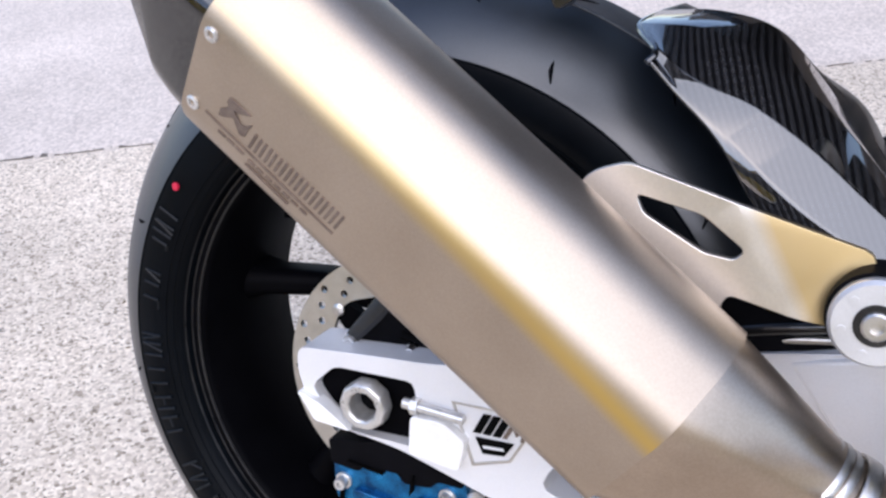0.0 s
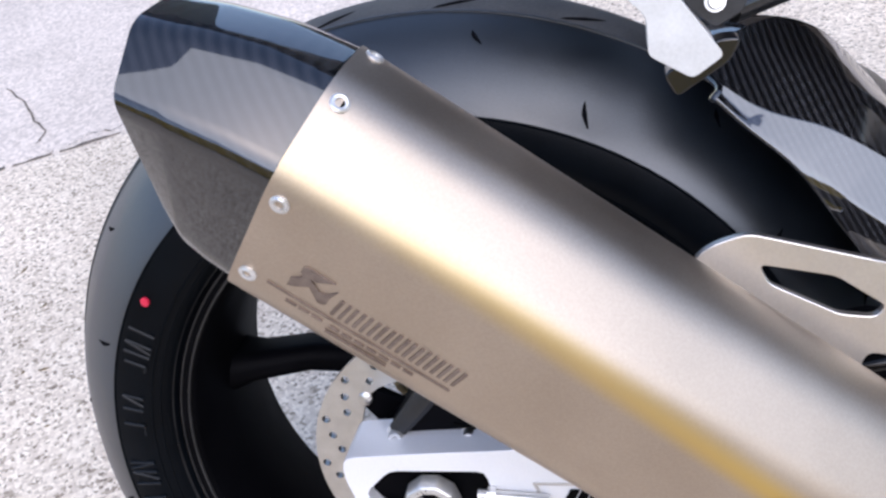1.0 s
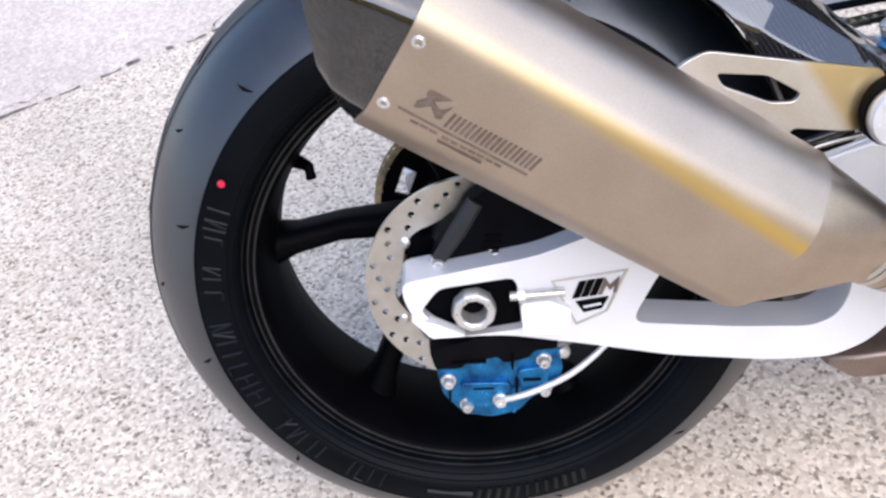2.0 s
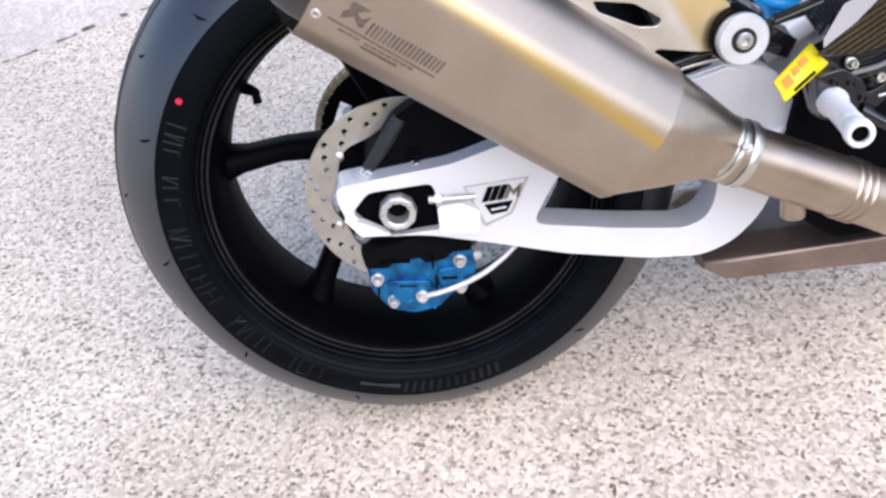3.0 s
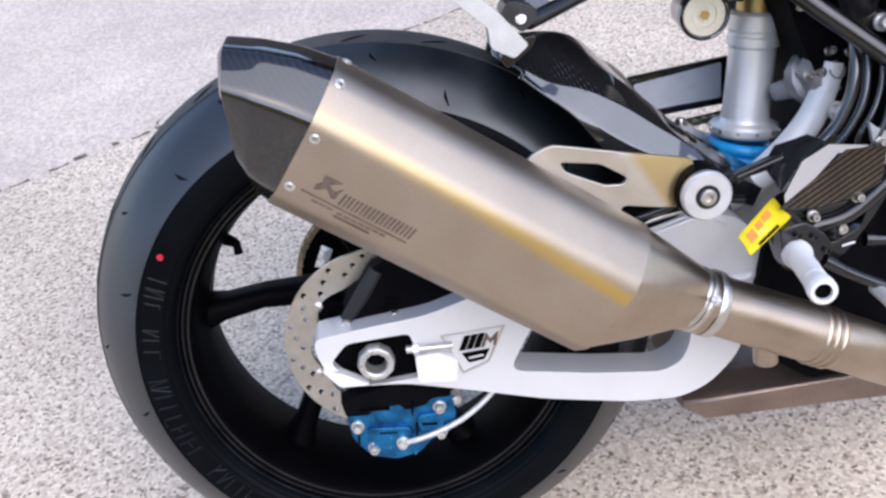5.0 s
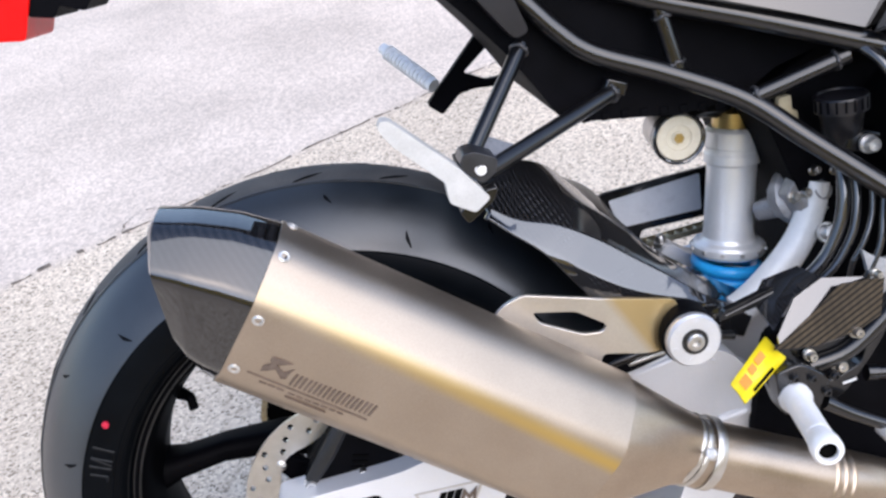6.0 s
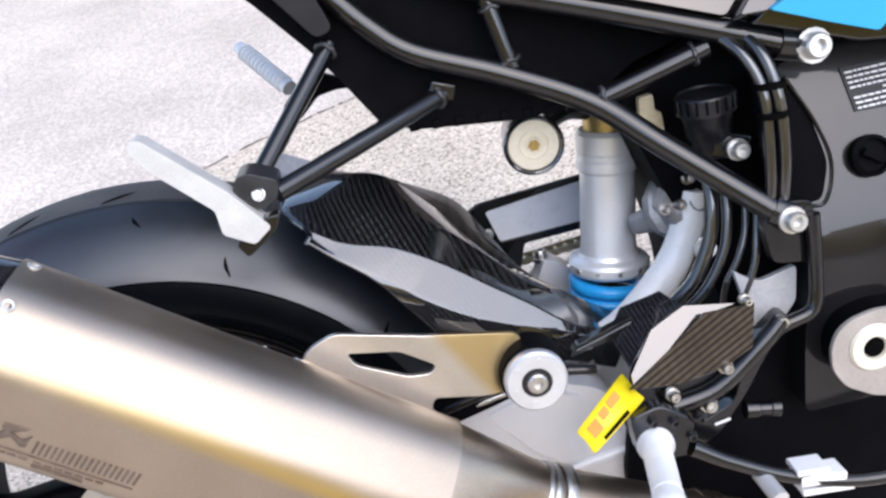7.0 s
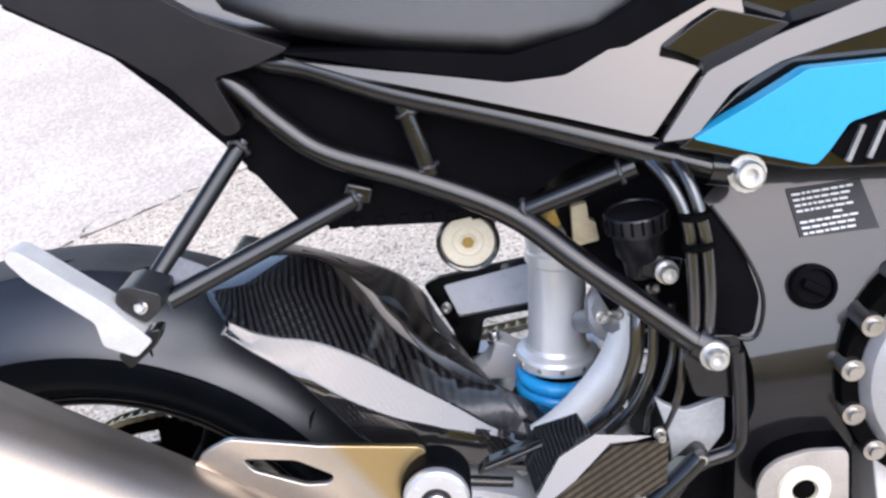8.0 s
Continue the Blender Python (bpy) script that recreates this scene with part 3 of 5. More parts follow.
def build_swingarm():
    outer = [(-0.069, 0.368), (-0.007, 0.372), (0.054, 0.375), (0.107, 0.388), (0.18, 0.405), (0.26, 0.424), (0.318, 0.434), (0.352, 0.440), (0.395, 0.424), (0.412, 0.395), (0.418, 0.370), (0.408, 0.335),
             (0.398, 0.295), (0.382, 0.262), (0.352, 0.234), (0.318, 0.222), (0.26, 0.228), (0.167, 0.250), (0.09, 0.276), (0.02, 0.298), (-0.052, 0.308), (-0.060, 0.322), (-0.069, 0.348)]
    window = rounded([(0.132, 0.292), (0.165, 0.345), (0.225, 0.378), (0.300, 0.372), (0.337, 0.325), (0.332, 0.288), (0.322, 0.268), (0.299, 0.259), (0.227, 0.271)], 0.015, 3)
    pocket = rounded([(-0.056, 0.337), (-0.036, 0.357), (0.032, 0.357), (0.036, 0.334), (0.036, 0.303), (-0.018, 0.302), (-0.045, 0.322)], 0.006, 2)
    arm = part("swingarm", plate(rounded(outer, 0.014, 3), -0.146, -0.100, [window, pocket]), M_ARM, bike, "silver aluminium swingarm", bevel=0.011, segments=4)
    part("left_arm", plate(rounded(outer, 0.014, 3), 0.112, 0.146, [window, pocket]), M_ARM, arm, bevel=0.006)
    rings = []
    for y in (-0.085, -0.06, 0.0, 0.09, 0.125):
        k = 1.0 if abs(y) > 0.1 else 0.88
        rings.append([(0.44 + x * k, y, 0.388 + z * k) for x, z in rounded([(-0.075, -0.03), (0.07, -0.045), (0.07, 0.05), (-0.055, 0.045)], 0.02, 4)])
    part("cross_body", loft(rings), M_ARM, arm, sharp=50)
    line = [(0.392, -0.100, 0.432), (0.430, -0.100, 0.450), (0.461, -0.100, 0.474), (0.487, -0.100, 0.503), (0.503, -0.100, 0.535), (0.511, -0.100, 0.562)]
    part("brace_arch", tube(line, [0.018, 0.0165, 0.016, 0.015, 0.0142, 0.012], 16, 6, flat=0.9), M_WHITE_METAL, arm, "curved silver arch", sharp=60)
    bm = bmesh.new()
    near = [bm.verts.new(v) for v in ((0.292, -0.147, 0.4240), (0.3432, -0.152, 0.4376), (0.3640, -0.153, 0.4300), (0.3520, -0.153, 0.3610), (0.3272, -0.150, 0.3790))]
    deep = [bm.verts.new(v) for v in ((0.4180, -0.126, 0.3960), (0.4230, -0.126, 0.3600))]
    back = [bm.verts.new((v.co.x, -0.112, v.co.z)) for v in near + deep]
    bm.faces.new(near)
    bm.faces.new((near[2], deep[0], deep[1], near[3]))
    order = [0, 1, 2, 5, 6, 3, 4]
    front = near + deep
    for a, b in zip(order, order[1:] + order[:1]):
        bm.faces.new((front[a], front[b], back[b], back[a]))
    bm.faces.new([back[k] for k in order])
    part("arm_root", bm, M_ARM, arm, "faceted grey root of the arm", bevel=0.003, segments=3, flat=True)
    part("root_lip", tube([(0.350, -0.150, 0.352), (0.385, -0.146, 0.3555), (0.430, -0.140, 0.3600), (0.470, -0.138, 0.3590)], [0.003, 0.006, 0.0065, 0.003], 10, 5, flat=0.8), M_ARM, arm)
    # axle hardware
    part("axle_block", plate(pocket, -0.134, -0.120), M_RIM, bike, "black axle block")
    nut = AXLE + Vector((-0.008, -0.140, 0.005))
    part("axle_nut", lathe([(0.0118, 0.0), (0.0205, 0.0), (0.0205, 0.010), (0.0190, 0.014), (0.0132, 0.014), (0.0118, 0.012), (0.0115, -0.02)], nut, (0, -1, 0), 10), M_BOLT, bike, "bright hollow axle nut", sharp=25, bevel=0.0015)
    part("axle_bore", lathe([(0, 0), (0.0130, 0), (0.0130, 0.003), (0, 0.003)], nut + Vector((0, 0.016, 0)), (0, -1, 0), 16), M_STEEL, bike)
    adj = part("chain_adjuster", plate(rounded([(0.033, 0.302), (0.074, 0.296), (0.079, 0.322), (0.060, 0.334), (0.034, 0.334)], 0.004, 2), -0.156, -0.138), M_WHITE_METAL, bike, "bright machined chain adjuster", bevel=0.0015)
    part("adjuster_screw", tube([(0.026, -0.150, 0.341), (0.075, -0.150, 0.337)], 0.0042, 10, 1), M_BOLT, adj)
    part("lock_nut", lathe([(0, -0.003), (0.0068, -0.003), (0.0068, 0.003), (0, 0.003)], (0.036, -0.150, 0.340), (1, 0, 0), 6), M_BOLT, adj)
    part("end_plate", plate(rounded([(-0.066, 0.334), (-0.050, 0.311), (-0.018, 0.308), (-0.044, 0.326)], 0.003, 2), -0.154, -0.140), M_WHITE_METAL, bike, "bright machined end plate", bevel=0.001)
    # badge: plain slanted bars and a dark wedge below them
    frame_line = [(0.064, 0.349), (0.134, 0.349), (0.112, 0.309), (0.082, 0.299)]
    inner = [(0.0665, 0.3475), (0.1305, 0.3475), (0.1105, 0.3105), (0.083, 0.3015)]
    badge = part("badge_panel", plate(frame_line, -0.1475, -0.1455, [inner]), M_STEEL, bike, "engraved badge outline")
    for k in range(3):
        x = 0.0815 + k * 0.0078
        part("badge_bar", plate([(x, 0.3275), (x + 0.0064, 0.3275), (x + 0.0142, 0.3435), (x + 0.0078, 0.3435)], -0.1478, -0.1455), M_BLACK_AND_SHADE, badge, "dark slanted badge bar")
    part("badge_mark", plate([(0.1050, 0.3275), (0.1128, 0.3435), (0.1165, 0.3355), (0.1255, 0.3430), (0.1215, 0.3275), (0.1185, 0.3275), (0.1205, 0.3350), (0.1155, 0.3305), (0.1130, 0.3360), (0.1085, 0.3275)], -0.1478, -0.1455), M_ETCH, badge, "grey angular badge mark")
    part("badge_wedge", plate([(0.084, 0.3235), (0.114, 0.3240), (0.107, 0.3130), (0.090, 0.3115)], -0.1478, -0.1455), M_BLACK_AND_SHADE, badge, "dark wedge of the badge")
    part("badge_line", plate([(0.091, 0.3165), (0.107, 0.3175), (0.106, 0.3195), (0.090, 0.3185)], -0.1486, -0.147), M_WHITE, badge)
    # wheel speed cover
    cover = part("caliper_bracket", plate(rounded([(-0.046, 0.362), (-0.030, 0.385), (0.001, 0.424), (0.030, 0.440), (0.085, 0.425), (0.125, 0.395), (0.055, 0.360)], 0.006, 3), -0.118, -0.092), M_PLASTIC, bike, "black plastic sensor cover", bevel=0.003)
    part("cover_edge", tube([(-0.034, -0.119, 0.372), (-0.012, -0.119, 0.398), (0.008, -0.118, 0.424)], [0.0065, 0.0085, 0.008], 8, 4, flat=0.6), surface("grey cover edge", (0.009, 0.009, 0.010), (0.018, 0.018, 0.020), 0.4), cover)
    # black strips on the face paint the shade inside the slots
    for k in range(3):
        part("cover_slot_shade", block((0.016 + k * 0.002, -0.1185, 0.376 + k * 0.006), (0.016, 0.002, 0.0022), (0, 12, 0)), M_BLACK_AND_SHADE, cover)
    bolt("cover_bolt", (-0.034, -0.118, 0.369), (0, -1, 0), 0.006, cover)
    bolt("cover_bolt", (0.019, -0.118, 0.371), (0, -1, 0), 0.0042, cover, M_STEEL)


build_swingarm()


def build_caliper():
    body = [(-0.056, 0.274), (-0.053, 0.222), (-0.036, 0.196), (-0.008, 0.186), (0.020, 0.190), (0.034, 0.204), (0.058, 0.210), (0.068, 0.232), (0.064, 0.270), (0.046, 0.276), (0.030, 0.266), (0.012, 0.268), (-0.010, 0.276), (-0.030, 0.270)]
    cal = part("brake_caliper", plate(rounded(body, 0.006, 2), -0.116, -0.076), M_BLUE, bike, "blue anodised rear brake caliper", bevel=0.004, segments=3)
    part("caliper_hump", plate(rounded([(-0.036, 0.236), (-0.028, 0.206), (0.010, 0.200), (0.016, 0.228)], 0.008, 3), -0.122, -0.112), M_BLUE, cal, bevel=0.003)
    part("caliper_rib", plate(rounded([(0.022, 0.240), (0.026, 0.208), (0.050, 0.214), (0.054, 0.240)], 0.006, 3), -0.1205, -0.112), M_BLUE, cal, bevel=0.003)
    part("caliper_carrier", plate(rounded([(-0.060, 0.272), (-0.056, 0.248), (0.062, 0.250), (0.090, 0.268), (0.070, 0.284), (-0.030, 0.292)], 0.006, 2), -0.100, -0.086), M_BLACK, cal, "black caliper carrier", bevel=0.002)
    part("caliper_bracket", plate(rounded([(-0.058, 0.276), (-0.055, 0.254), (-0.030, 0.251), (-0.024, 0.257), (0.006, 0.258), (0.012, 0.250), (0.036, 0.252), (0.042, 0.259), (0.064, 0.258), (0.068, 0.280), (0.0, 0.284)], 0.003, 2), -0.1195, -0.100), M_PLASTIC, cal, "black bracket over the caliper", bevel=0.002)
    # solid black bars paint the shade in the caliper's gaps
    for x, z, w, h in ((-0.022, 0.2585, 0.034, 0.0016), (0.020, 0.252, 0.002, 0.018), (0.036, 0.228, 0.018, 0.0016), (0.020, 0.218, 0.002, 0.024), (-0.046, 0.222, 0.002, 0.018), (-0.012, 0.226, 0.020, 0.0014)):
        part("caliper_gap_shade", block((x, -0.1165, z), (w, 0.014, h), (0, 8, 0)), M_BLACK_AND_SHADE, cal, bevel=0.001)
    for x, z in ((-0.045, 0.238), (-0.031, 0.207), (0.050, 0.246), (0.047, 0.213)):
        bolt("caliper_bolt", (x, -0.118, z), (0, -1, 0), 0.0055, cal)
    part("banjo_bolt", lathe([(0, 0), (0.0075, 0), (0.0075, 0.006), (0.0055, 0.006), (0.0055, 0.012), (0.002, 0.012), (0, 0.009)], (0.002, -0.118, 0.211), (0, -1, 0), 10), M_BOLT, cal)
    part("hose_union", lathe([(0, -0.006), (0.0075, -0.006), (0.0082, -0.002), (0.006, 0.0), (0.006, 0.005), (0.0035, 0.007), (0, 0.007)], (0.070, -0.108, 0.2465), (0.3, -1, 0.2), 10), M_BOLT, cal, "bright hose union")
    part("bleed_nipple", tube([(0.012, -0.112, 0.196), (0.014, -0.116, 0.188)], [0.003, 0.002], 8, 1), M_BLUE, cal)
    part("brake_hose", tube([(0.002, -0.124, 0.211), (0.022, -0.126, 0.214), (0.049, -0.122, 0.218), (0.075, -0.118, 0.226), (0.100, -0.112, 0.239), (0.120, -0.106, 0.252), (0.150, -0.10, 0.262)], 0.0032, 10, 6), surface("clear braided hose", (0.55, 0.56, 0.57), (0.72, 0.73, 0.74), 0.35, 0.3, 200), bike, "silver braided brake hose")


build_caliper()

# silencer: a line A along it and U across it, in the plane of the machine
SA, SU = Vector((0.804, 0, -0.594)), Vector((0.594, 0, 0.804))


def sil(s, y, h):
    return SA * s + SU * h + Vector((0, y, 0))


REAR = [(-0.319, 0.508), (-0.289, 0.5475), (-0.245, 0.5535), (-0.186, 0.522), (-0.164, 0.480), (-0.200, 0.414), (-0.250, 0.409), (-0.289, 0.434)]
FRONT = [(-0.294, 0.494), (-0.263, 0.5325), (-0.230, 0.5415), (-0.182, 0.516), (-0.162, 0.470), (-0.190, 0.402), (-0.240, 0.398), (-0.276, 0.422)]
S_REAR, S_FRONT = -0.386, -0.062


def section(t, grow=0.0, soft_edge=0.015):
    """The silencer's ring at t, 0 at the end cap and 1 at the cone."""
    ring = [tuple((1 - t) * Vector(a) + t * Vector(b)) for a, b in zip(REAR, FRONT)]
    c = sum((Vector(p) for p in ring), Vector((0, 0))) / len(ring)
    ring = [tuple(Vector(p) + (Vector(p) - c).normalized() * grow) for p in ring]
    return rounded(ring, soft_edge, 6)


def build_silencer():
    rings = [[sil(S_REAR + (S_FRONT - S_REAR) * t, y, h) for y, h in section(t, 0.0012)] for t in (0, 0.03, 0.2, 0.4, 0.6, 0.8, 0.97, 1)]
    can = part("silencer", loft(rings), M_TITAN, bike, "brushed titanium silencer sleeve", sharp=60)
    # cone to the link pipe
    rings = []
    last = section(1.0, -0.001)
    cy, ch, cr = -0.223, 0.494, 0.0315
    circ = []
    for y, h in last:
        a = math.atan2(h - 0.478, y + 0.225)
        circ.append((cy + cr * math.cos(a), ch + cr * math.sin(a)))
    for t, s in ((0, S_FRONT - 0.004), (0.12, S_FRONT + 0.008), (0.5, S_FRONT + 0.046), (0.85, S_FRONT + 0.078), (1, S_FRONT + 0.092), (1, S_FRONT + 0.104)):
        e = t * t * (3 - 2 * t) * 0.5 + 0.5 * t
        rings.append([sil(s, (1 - e) * p[0] + e * q[0], (1 - e) * p[1] + e * q[1]) for p, q in zip(last, circ)])
    part("front_cone", loft(rings), M_CONE, can, "grey-brown titanium cone", sharp=60)
    # carbon end cap with a slanted mouth
    cap_rings, lip = [], []
    base = section(0.0, -0.0010, 0.010)
    cyy, chh = -0.238, 0.492

    def mouth(y, h, k, depth):
        low = (h - 0.413) / 0.14
        s = S_REAR - depth * (0.016 + 0.074 * max(0, min(1.05, low)) ** 0.62)
        drop = 0.029 * max(0, depth) ** 1.5 * max(0, min(1, low)) ** 2
        k = 1 - (1 - k) * (1 - 0.8 * max(0, min(1, (low - 0.5) / 0.25)) * (depth < 1))
        return sil(s, cyy + (y - cyy) * k, chh + (h - chh) * k + 0.004 * depth - drop)

    for k, d in ((0.985, -0.12), (1, 0.0), (1, 0.35), (0.985, 0.66), (0.975, 0.73), (0.90, 0.98), (0.865, 1.0), (0.83, 0.985), (0.80, 0.90), (0.76, 0.5), (0.70, 0.1)):
        cap_rings.append([mouth(y, h, k, d) for y, h in base])
    part("end_cap", loft(cap_rings, cap=False), M_CARBON_CAP, can, "glossy carbon-fibre end cap", sharp=40)
    part("outlet_tube", lathe([(0.030, -0.03), (0.033, -0.03), (0.033, 0.04), (0.030, 0.04)], sil(S_REAR - 0.005, cyy, chh), -SA, 24, close=True), M_CONE, can)
    # black disc that paints the dark inside of the mouth
    part("mouth_shade", lathe([(0, 0), (0.050, 0)], sil(S_REAR + 0.004, cyy, chh), SA, 24), M_BLACK_AND_SHADE, can)
    # rivets round the edge
    ring = section(0.02, 0.0012)
    for y0, h0 in ((-0.251, 0.5525), (-0.293, 0.541), (-0.3145, 0.497), (-0.2945, 0.4465)):
        mark, best = Vector((y0, h0)), None
        for p, q in zip(ring, ring[1:] + ring[:1]):
            p, q = Vector(p), Vector(q)
            k = max(0.0, min(1.0, (mark - p).dot(q - p) / max(1e-9, (q - p).length_squared)))
            near = p.lerp(q, k)
            if (q - p).length > 1e-5 and (best is None or (near - mark).length < (best - mark).length):
                best, nor = near, Vector(((q - p).y, -(q - p).x)).normalized()
        if nor.dot(mark - Vector((-0.238, 0.49))) < 0:
            nor = -nor
        at = sil(S_REAR + 0.008, best.x, best.y)
        out = (Vector((0, nor.x, 0)) + SU * nor.y)
        part("rivet", lathe([(0, -0.002), (0.0046, -0.002), (0.0046, 0.0007), (0.0036, 0.0014), (0.0024, 0.0012), (0.0020, -0.0010), (0, -0.0010)], at, out, 16), M_BOLT, can, "bright hollow rivet")
        # black disc for the shade in the hollow rivet
        part("rivet_bore_shade", lathe([(0, -0.0006), (0.0022, -0.0006), (0.0022, -0.0002), (0, -0.0002)], at, out, 10), M_BLACK_AND_SHADE, can)
    # etched mark: plain shapes on the lower face
    face_a, face_b = Vector(REAR[0]), Vector(REAR[7])

    def on_face(s, f, lift=0.0004):
        """A point of the lower face: s along the silencer, f from its upper ridge (0) to its lower one (1)."""
        t = (s - S_REAR) / (S_FRONT - S_REAR)
        a = face_a.lerp(Vector(FRONT[0]), t)
        b = face_b.lerp(Vector(FRONT[7]), t)
        p = a.lerp(b, f)
        nor = Vector((-(a - b).y, (a - b).x)).normalized()
        if nor.x > 0:
            nor = -nor
        p += nor * (0.0012 + lift)
        return sil(s, p.x, p.y)

    def etched(name, quad):
        bm = bmesh.new()
        bm.faces.new([bm.verts.new(on_face(s, f)) for s, f in quad])
        low = [bm.verts.new(on_face(s, f, -0.0008)) for s, f in quad]
        up = list(bm.verts)[:len(quad)]
        for i in range(len(quad)):
            j = (i + 1) % len(quad)
            bm.faces.new((up[i], up[j], low[j], low[i]))
        return part(name, bm, M_ETCH, can)

    etched("etched_mark", [(-0.3569, 0.546), (-0.3562, 0.493), (-0.3541, 0.483), (-0.3403, 0.486), (-0.3485, 0.561), (-0.3514, 0.563)])
    etched("etched_mark", [(-0.3598, 0.718), (-0.3597, 0.647), (-0.3549, 0.582), (-0.3564, 0.546), (-0.3514, 0.563), (-0.3447, 0.626), (-0.3416, 0.611), (-0.3411, 0.711), (-0.3436, 0.719), (-0.3503, 0.632), (-0.3559, 0.693)])
    etched("etched_mark", [(-0.3411, 0.711), (-0.3419, 0.617), (-0.3375, 0.544), (-0.3393, 0.623), (-0.3397, 0.695)])
    for k in range(9):
        s0 = -0.3350 + k * 0.0078
        for a, b in ((0.0, 0.0018), (0.0040, 0.0058)):
            etched("etched_bar", [(s0 + a - 0.0010, 0.755), (s0 + a + 0.0008, 0.590), (s0 + b + 0.0008, 0.590), (s0 + b - 0.0010, 0.755)])
    etched("etched_line", [(-0.3685, 0.800), (-0.3685, 0.784), (-0.268, 0.806), (-0.268, 0.824)])
    for k in range(3):
        etched("etched_small_bar", [(-0.357 + k * 0.0070, 0.868), (-0.357 + k * 0.0070, 0.848), (-0.351 + k * 0.0070, 0.848), (-0.351 + k * 0.0070, 0.868)])
    for k in range(7):
        etched("etched_small_bar", [(-0.333 + k * 0.0068, 0.874), (-0.333 + k * 0.0068, 0.856), (-0.3276 + k * 0.0068, 0.856), (-0.3276 + k * 0.0068, 0.874)])
    etched("etched_line", [(-0.334, 0.934), (-0.334, 0.924), (-0.300, 0.926), (-0.300, 0.936)])
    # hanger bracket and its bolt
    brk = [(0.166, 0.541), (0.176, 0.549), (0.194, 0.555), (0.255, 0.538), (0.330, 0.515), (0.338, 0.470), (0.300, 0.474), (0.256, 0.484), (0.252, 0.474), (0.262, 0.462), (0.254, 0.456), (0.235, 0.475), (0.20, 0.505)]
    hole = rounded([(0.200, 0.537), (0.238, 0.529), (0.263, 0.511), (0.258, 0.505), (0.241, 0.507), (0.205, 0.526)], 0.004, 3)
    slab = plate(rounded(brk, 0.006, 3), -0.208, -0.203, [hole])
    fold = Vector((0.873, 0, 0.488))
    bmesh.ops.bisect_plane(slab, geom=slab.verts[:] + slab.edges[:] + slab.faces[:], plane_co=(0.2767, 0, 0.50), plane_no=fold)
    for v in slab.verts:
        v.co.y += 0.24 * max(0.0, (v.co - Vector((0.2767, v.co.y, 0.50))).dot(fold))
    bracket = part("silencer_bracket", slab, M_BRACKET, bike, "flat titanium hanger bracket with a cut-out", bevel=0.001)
    part("bracket_weld", tube([(0.166, -0.208, 0.540), (0.20, -0.212, 0.509), (0.24, -0.215, 0.476), (0.258, -0.216, 0.459)], 0.0028, 8, 4), M_CONE, bracket)
    piv = Vector((0.334, -0.208, 0.484))
    part("rubber_mount", lathe([(0, 0.004), (0.0262, 0.004), (0.0262, -0.022), (0.0, -0.022)], piv, (0, -1, 0), 32), M_PLASTIC, bracket)
    part("mount_disc", lathe([(0, 0.004), (0.0235, 0.004), (0.0245, 0.006), (0.0245, 0.012), (0.0225, 0.0145), (0.0095, 0.0145), (0.0085, 0.0125), (0, 0.0125)], piv, (0, -1, 0), 48), M_ALU, bracket, "round silver mount washer")
    for k in range(6):
        a = radians(k * 60 + 15)
        part("mount_dimple", lathe([(0, 0), (0.0024, 0), (0.0024, 0.0006), (0, 0.0006)], piv + Vector((0.0175 * math.cos(a), -0.0145, 0.0175 * math.sin(a))), (0, -1, 0), 10), M_ALU, bracket)
    part("bolt_recess", lathe([(0.0078, 0.0004), (0.0118, 0.0004), (0.0118, 0.001), (0.0078, 0.001)], piv + Vector((0, -0.0142, 0)), (0, -1, 0), 32, close=True), M_LIP, bracket, "dark ring round the bolt")
    bolt("mount_bolt", piv + Vector((0, -0.0125, 0)), (0, -1, 0), 0.0080, bracket, M_STEEL, 0.006, washer=False)
    part("arm_shield", plate(rounded([(0.225, 0.476), (0.266, 0.486), (0.318, 0.474), (0.325, 0.446), (0.300, 0.440), (0.262, 0.432), (0.235, 0.446)], 0.004, 2), -0.164, -0.158), M_PLASTIC, bike, "black shield above the swingarm", bevel=0.001)
    # link pipe, clamps and belly box
    c0, c1 = sil(0.026, cy, ch), Vector((0.475, -0.215, 0.296))
    way = (c1 - c0).normalized()
    for d, r in ((0.002, 0.0320), (0.008, 0.0330), (0.014, 0.0330)):
        part("pipe_collar", lathe([(r - 0.004, -0.0028), (r, -0.0024), (r + 0.0008, 0), (r, 0.0024), (r - 0.004, 0.0028)], sil(0.016 + d, cy, ch), SA, 40), M_STEEL, can)
    clampb = part("pipe_clamp", lathe([(0.0320, -0.0048), (0.0335, -0.0048), (0.0340, -0.004), (0.0340, 0.004), (0.0335, 0.0048), (0.0320, 0.0048)], c0 + way * 0.018, way, 48), M_STEEL, bike, "steel band clamp")
    part("clamp_lug", block(c0 + way * 0.018 + Vector((-0.002, -0.030, 0.016)), (0.010, 0.008, 0.010), (20, 20, 0)), M_BOLT, clampb, bevel=0.002)
    bolt("clamp_bolt", c0 + way * 0.018 + Vector((-0.004, -0.034, 0.020)), (-0.3, -0.7, 0.5), 0.0032, clampb)
    pipe = part("link_pipe", tube([c0 - way * 0.01, c0 + way * 0.03, c0 + way * 0.08, c1, c1 + Vector((0.05, 0.02, -0.035)), c1 + Vector((0.10, 0.05, -0.07))], 0.0305, 32, 6), M_CONE, bike, "bare titanium link pipe", sharp=60)
